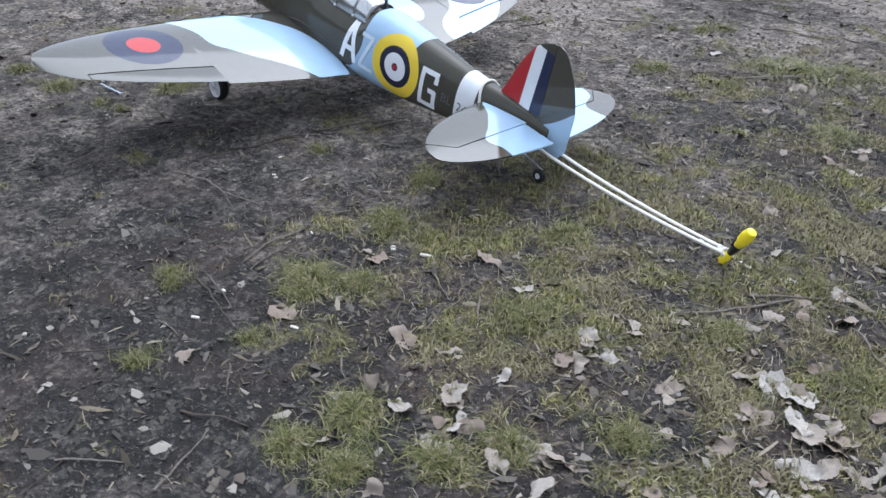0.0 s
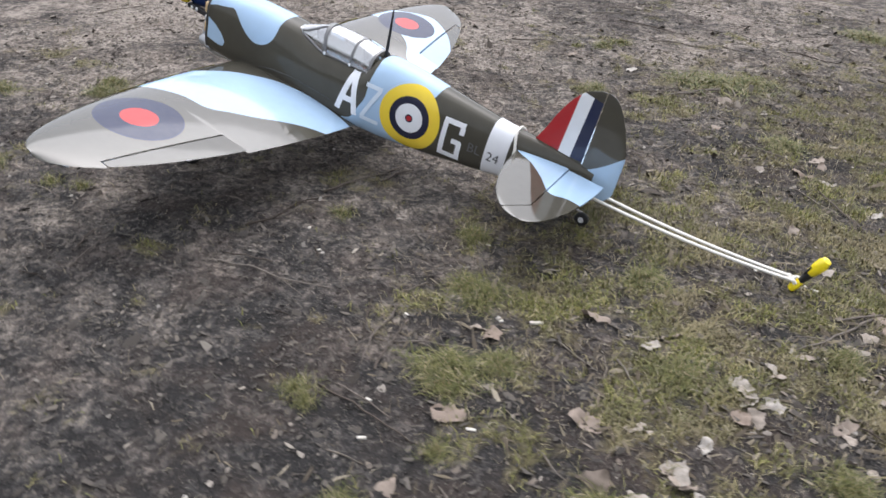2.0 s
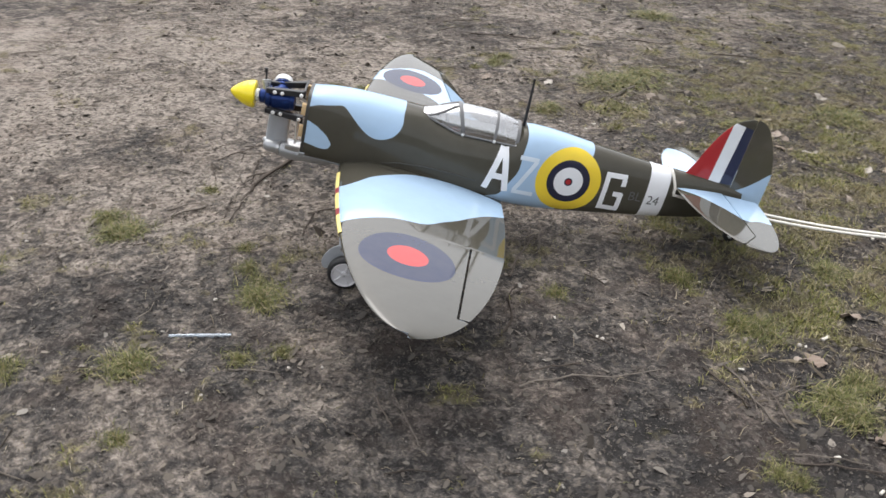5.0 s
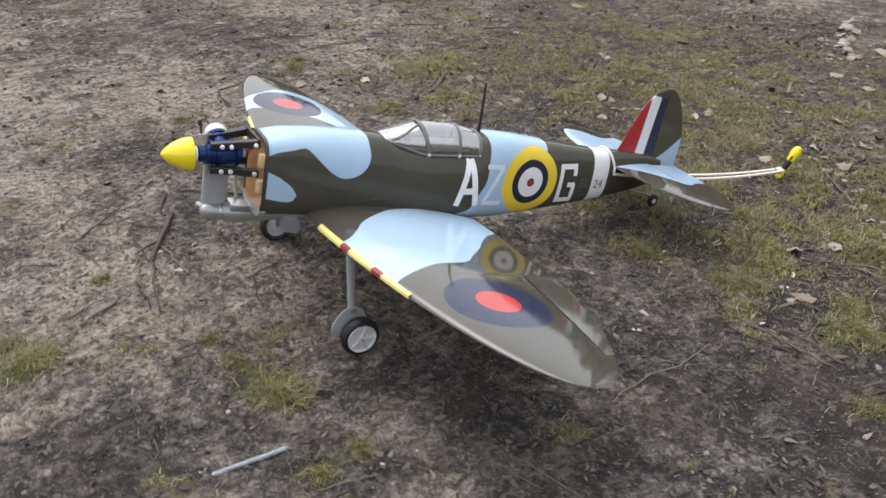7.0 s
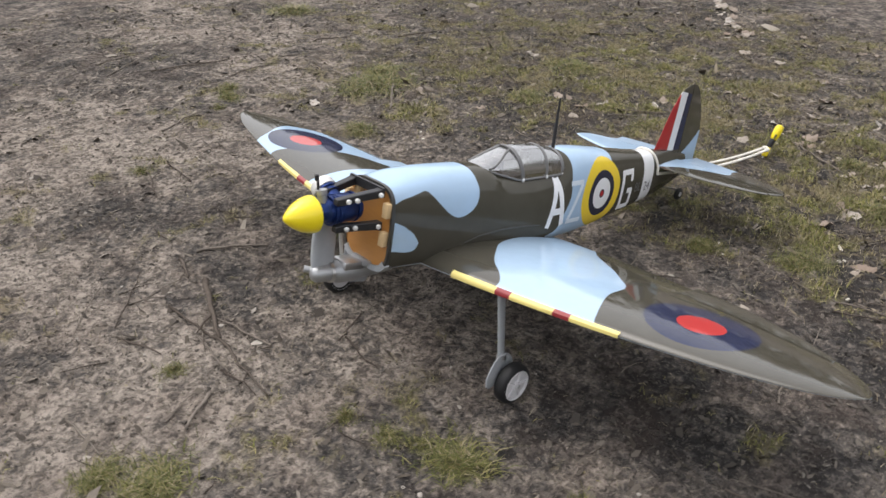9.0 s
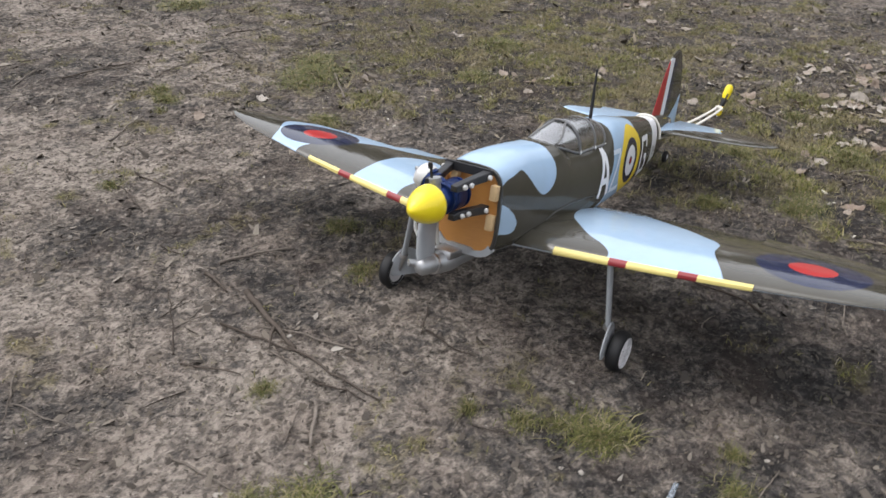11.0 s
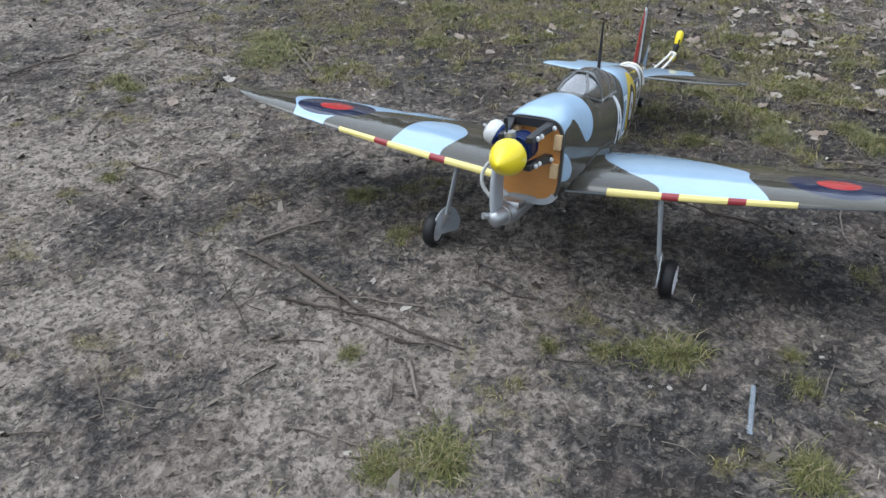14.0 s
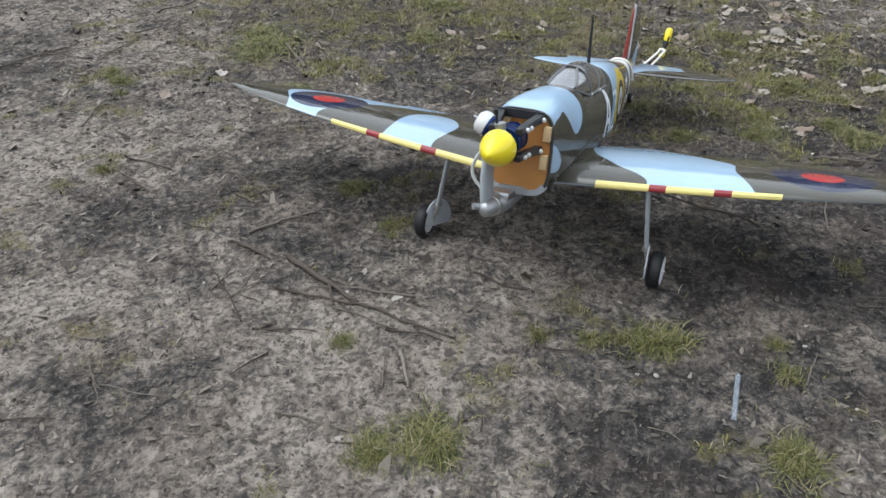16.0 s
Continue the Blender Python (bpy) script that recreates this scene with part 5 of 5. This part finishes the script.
def stick(a, b, radius):
    a, b = Vector((*a, 0)), Vector((*b, 0))
    n, long = 9, (b - a).length
    side = (b - a).normalized().cross(Vector((0, 0, 1)))
    w1, w2 = rng.normal(0, 0.014 if radius < 0.005 else 0.006, 2)
    pts = []
    for s in np.linspace(0, 1, n):
        p = a.lerp(b, s) + side * long * (w1 * math.sin(math.pi * s) + w2 * math.sin(2.3 * math.pi * s) + 0.008 * rng.normal())
        pts.append(Vector((p.x, p.y, ground_height(p.x, p.y) + radius * 0.8 + 0.006 * abs(math.sin(3 * s + w1 * 40)))))
    base = pts[0].copy()
    bm = rod(bmesh.new(), [p - base for p in pts], radius, 7, list(np.linspace(1.1, 0.6, n)))
    if long > 0.2:
        m = pts[5] - base
        rod(bm, [m, m + (pts[6] - pts[5]) * 1.2 + side * long * 0.10 + Vector((0, 0, 0.004)), m + (pts[6] - pts[5]) * 2.2 + side * long * 0.17], radius * 0.5, 6, [1, 0.8, 0.4])
    data = bpy.data.meshes.new("stick")
    bm.to_mesh(data)
    bm.free()
    data.materials.append(bark_stuff)
    data.shade_smooth()
    ob = new("stick", data)
    ob.location = base
    return tagged(ob, "thin dark fallen stick lying on soil", "stick", "sticks on the ground")


for x0, y0, x1, y1, thick in STICKS + STICKS_AHEAD:
    stick((x0, y0), (x1, y1), thick * 0.0005)
v, f = [], []
for x, y, z in scatter(420, VIEW, lambda x, y: 0.8):
    a, l, r = rng.uniform(0, 2 * np.pi), rng.uniform(0.03, 0.14), rng.uniform(0.0012, 0.0024)
    way, side = np.array((math.cos(a), math.sin(a), 0)), np.array((-math.sin(a), math.cos(a), 0))
    start, bend = np.array((x, y, z + 0.006)), rng.normal(0, 0.08) * l
    i0 = len(v)
    for s, k in ((0, 1.0), (0.5, 0.8), (1.0, 0.4)):
        c = start + way * l * s + side * bend * math.sin(math.pi * s) + np.array((0, 0, 0.003 * s))
        v += [c + side * r * k, c + np.array((0, 0, r * k * 1.6)), c - side * r * k]
    f += [(i0 + j + d, i0 + (j + 1) % 3 + d, i0 + (j + 1) % 3 + 3 + d, i0 + j + 3 + d) for d in (0, 3) for j in range(3)]
twig_stuff = island_material("twig_bark", 0.85, (0.0, (0.03, 0.024, 0.019)), (0.6, (0.08, 0.062, 0.05)), (1.0, (0.30, 0.26, 0.21)))
sheet("twigs", v, f, twig_stuff, "scattered fine twigs and stalks", "twigs")

# Pale wood chips and pebbles, and a clear plastic sleeve.
pale_chip = plain("pale_chip", (0.60, 0.56, 0.49), 0.6, scale=200)
for x, y, l in ((1.685, -0.555, 0.034), (1.42, -0.28, 0.012), (1.05, -0.58, 0.012), (0.95, -0.49, 0.012), (0.28, -1.23, 0.012), (1.36, 1.09, 0.020), (2.11, 0.03, 0.030), (2.255, 0.01, 0.042), (1.31, 1.02, 0.014), (1.40, -0.70, 0.014), (1.61, -0.60, 0.012), (1.5, -1.02, 0.014), (1.55, -1.12, 0.018), (1.72, -0.98, 0.020)):
    bm = block(bmesh.new(), (l, 0.004 + 0.14 * l, 0.003 + 0.08 * l), pose(0, 0, 0.003, 4, 5, 0), 0.0012)
    ob = part("wood_chip", bm, pale_chip, None)
    ob.matrix_world = pose(x, y, ground_height(x, y), 0, 0, rng.uniform(0, 180))
    tagged(ob, "pale split wood chip lying on the soil", "wood chip", "wood chips")
pebble_stuff = plain("pale_pebble", (0.36, 0.33, 0.29), 0.7, scale=120)
for x, y, _ in scatter(36, CLOSE, lambda x, y: 0.7):
    bm = bmesh.new()
    bmesh.ops.create_icosphere(bm, subdivisions=2, radius=1.0)
    for vert in bm.verts:
        vert.co *= 1 + 0.25 * noise.noise(vert.co * 1.3 + Vector((x * 9, y * 9, 0)))
    ob = part("pebble", bm, pebble_stuff, None)
    r = rng.uniform(0.003, 0.007)
    ob.matrix_world = pose(x, y, ground_height(x, y) + r * 0.3, 0, 0, rng.uniform(0, 360)) @ Matrix.Diagonal((r * 1.3, r, r * 0.7, 1))
    tagged(ob, "small pale rounded pebble", "pebble", "pebbles")
bm = bmesh.new()
loft(bm, [[(x, 0.0062 * math.cos(a) * k, 0.005 + 0.0045 * math.sin(a) * k) for a in np.linspace(-0.5, math.pi + 0.5, 12)] + [(x, 0.0053 * math.cos(a) * k, 0.005 + 0.0036 * math.sin(a) * k) for a in np.linspace(math.pi + 0.5, -0.5, 12)] for x, k in ((-0.08, 0.95), (-0.03, 1.0), (0.04, 1.0), (0.078, 0.9))])
sleeve_stuff = Nodes("milky_plastic", 0.18)
sleeve_stuff.colour(sleeve_stuff.mix(sleeve_stuff.noise(80), (0.60, 0.68, 0.76), (0.80, 0.86, 0.92)))
sleeve_stuff.b.inputs["Transmission Weight"].default_value = 0.78
sleeve = part("plastic_sleeve", bm, sleeve_stuff.m, None)
sleeve.matrix_world = pose(0.010, -0.602, ground_height(0.010, -0.602), 0, 0, 3)
tagged(sleeve, "split clear plastic sleeve lying on the soil", "plastic tube")
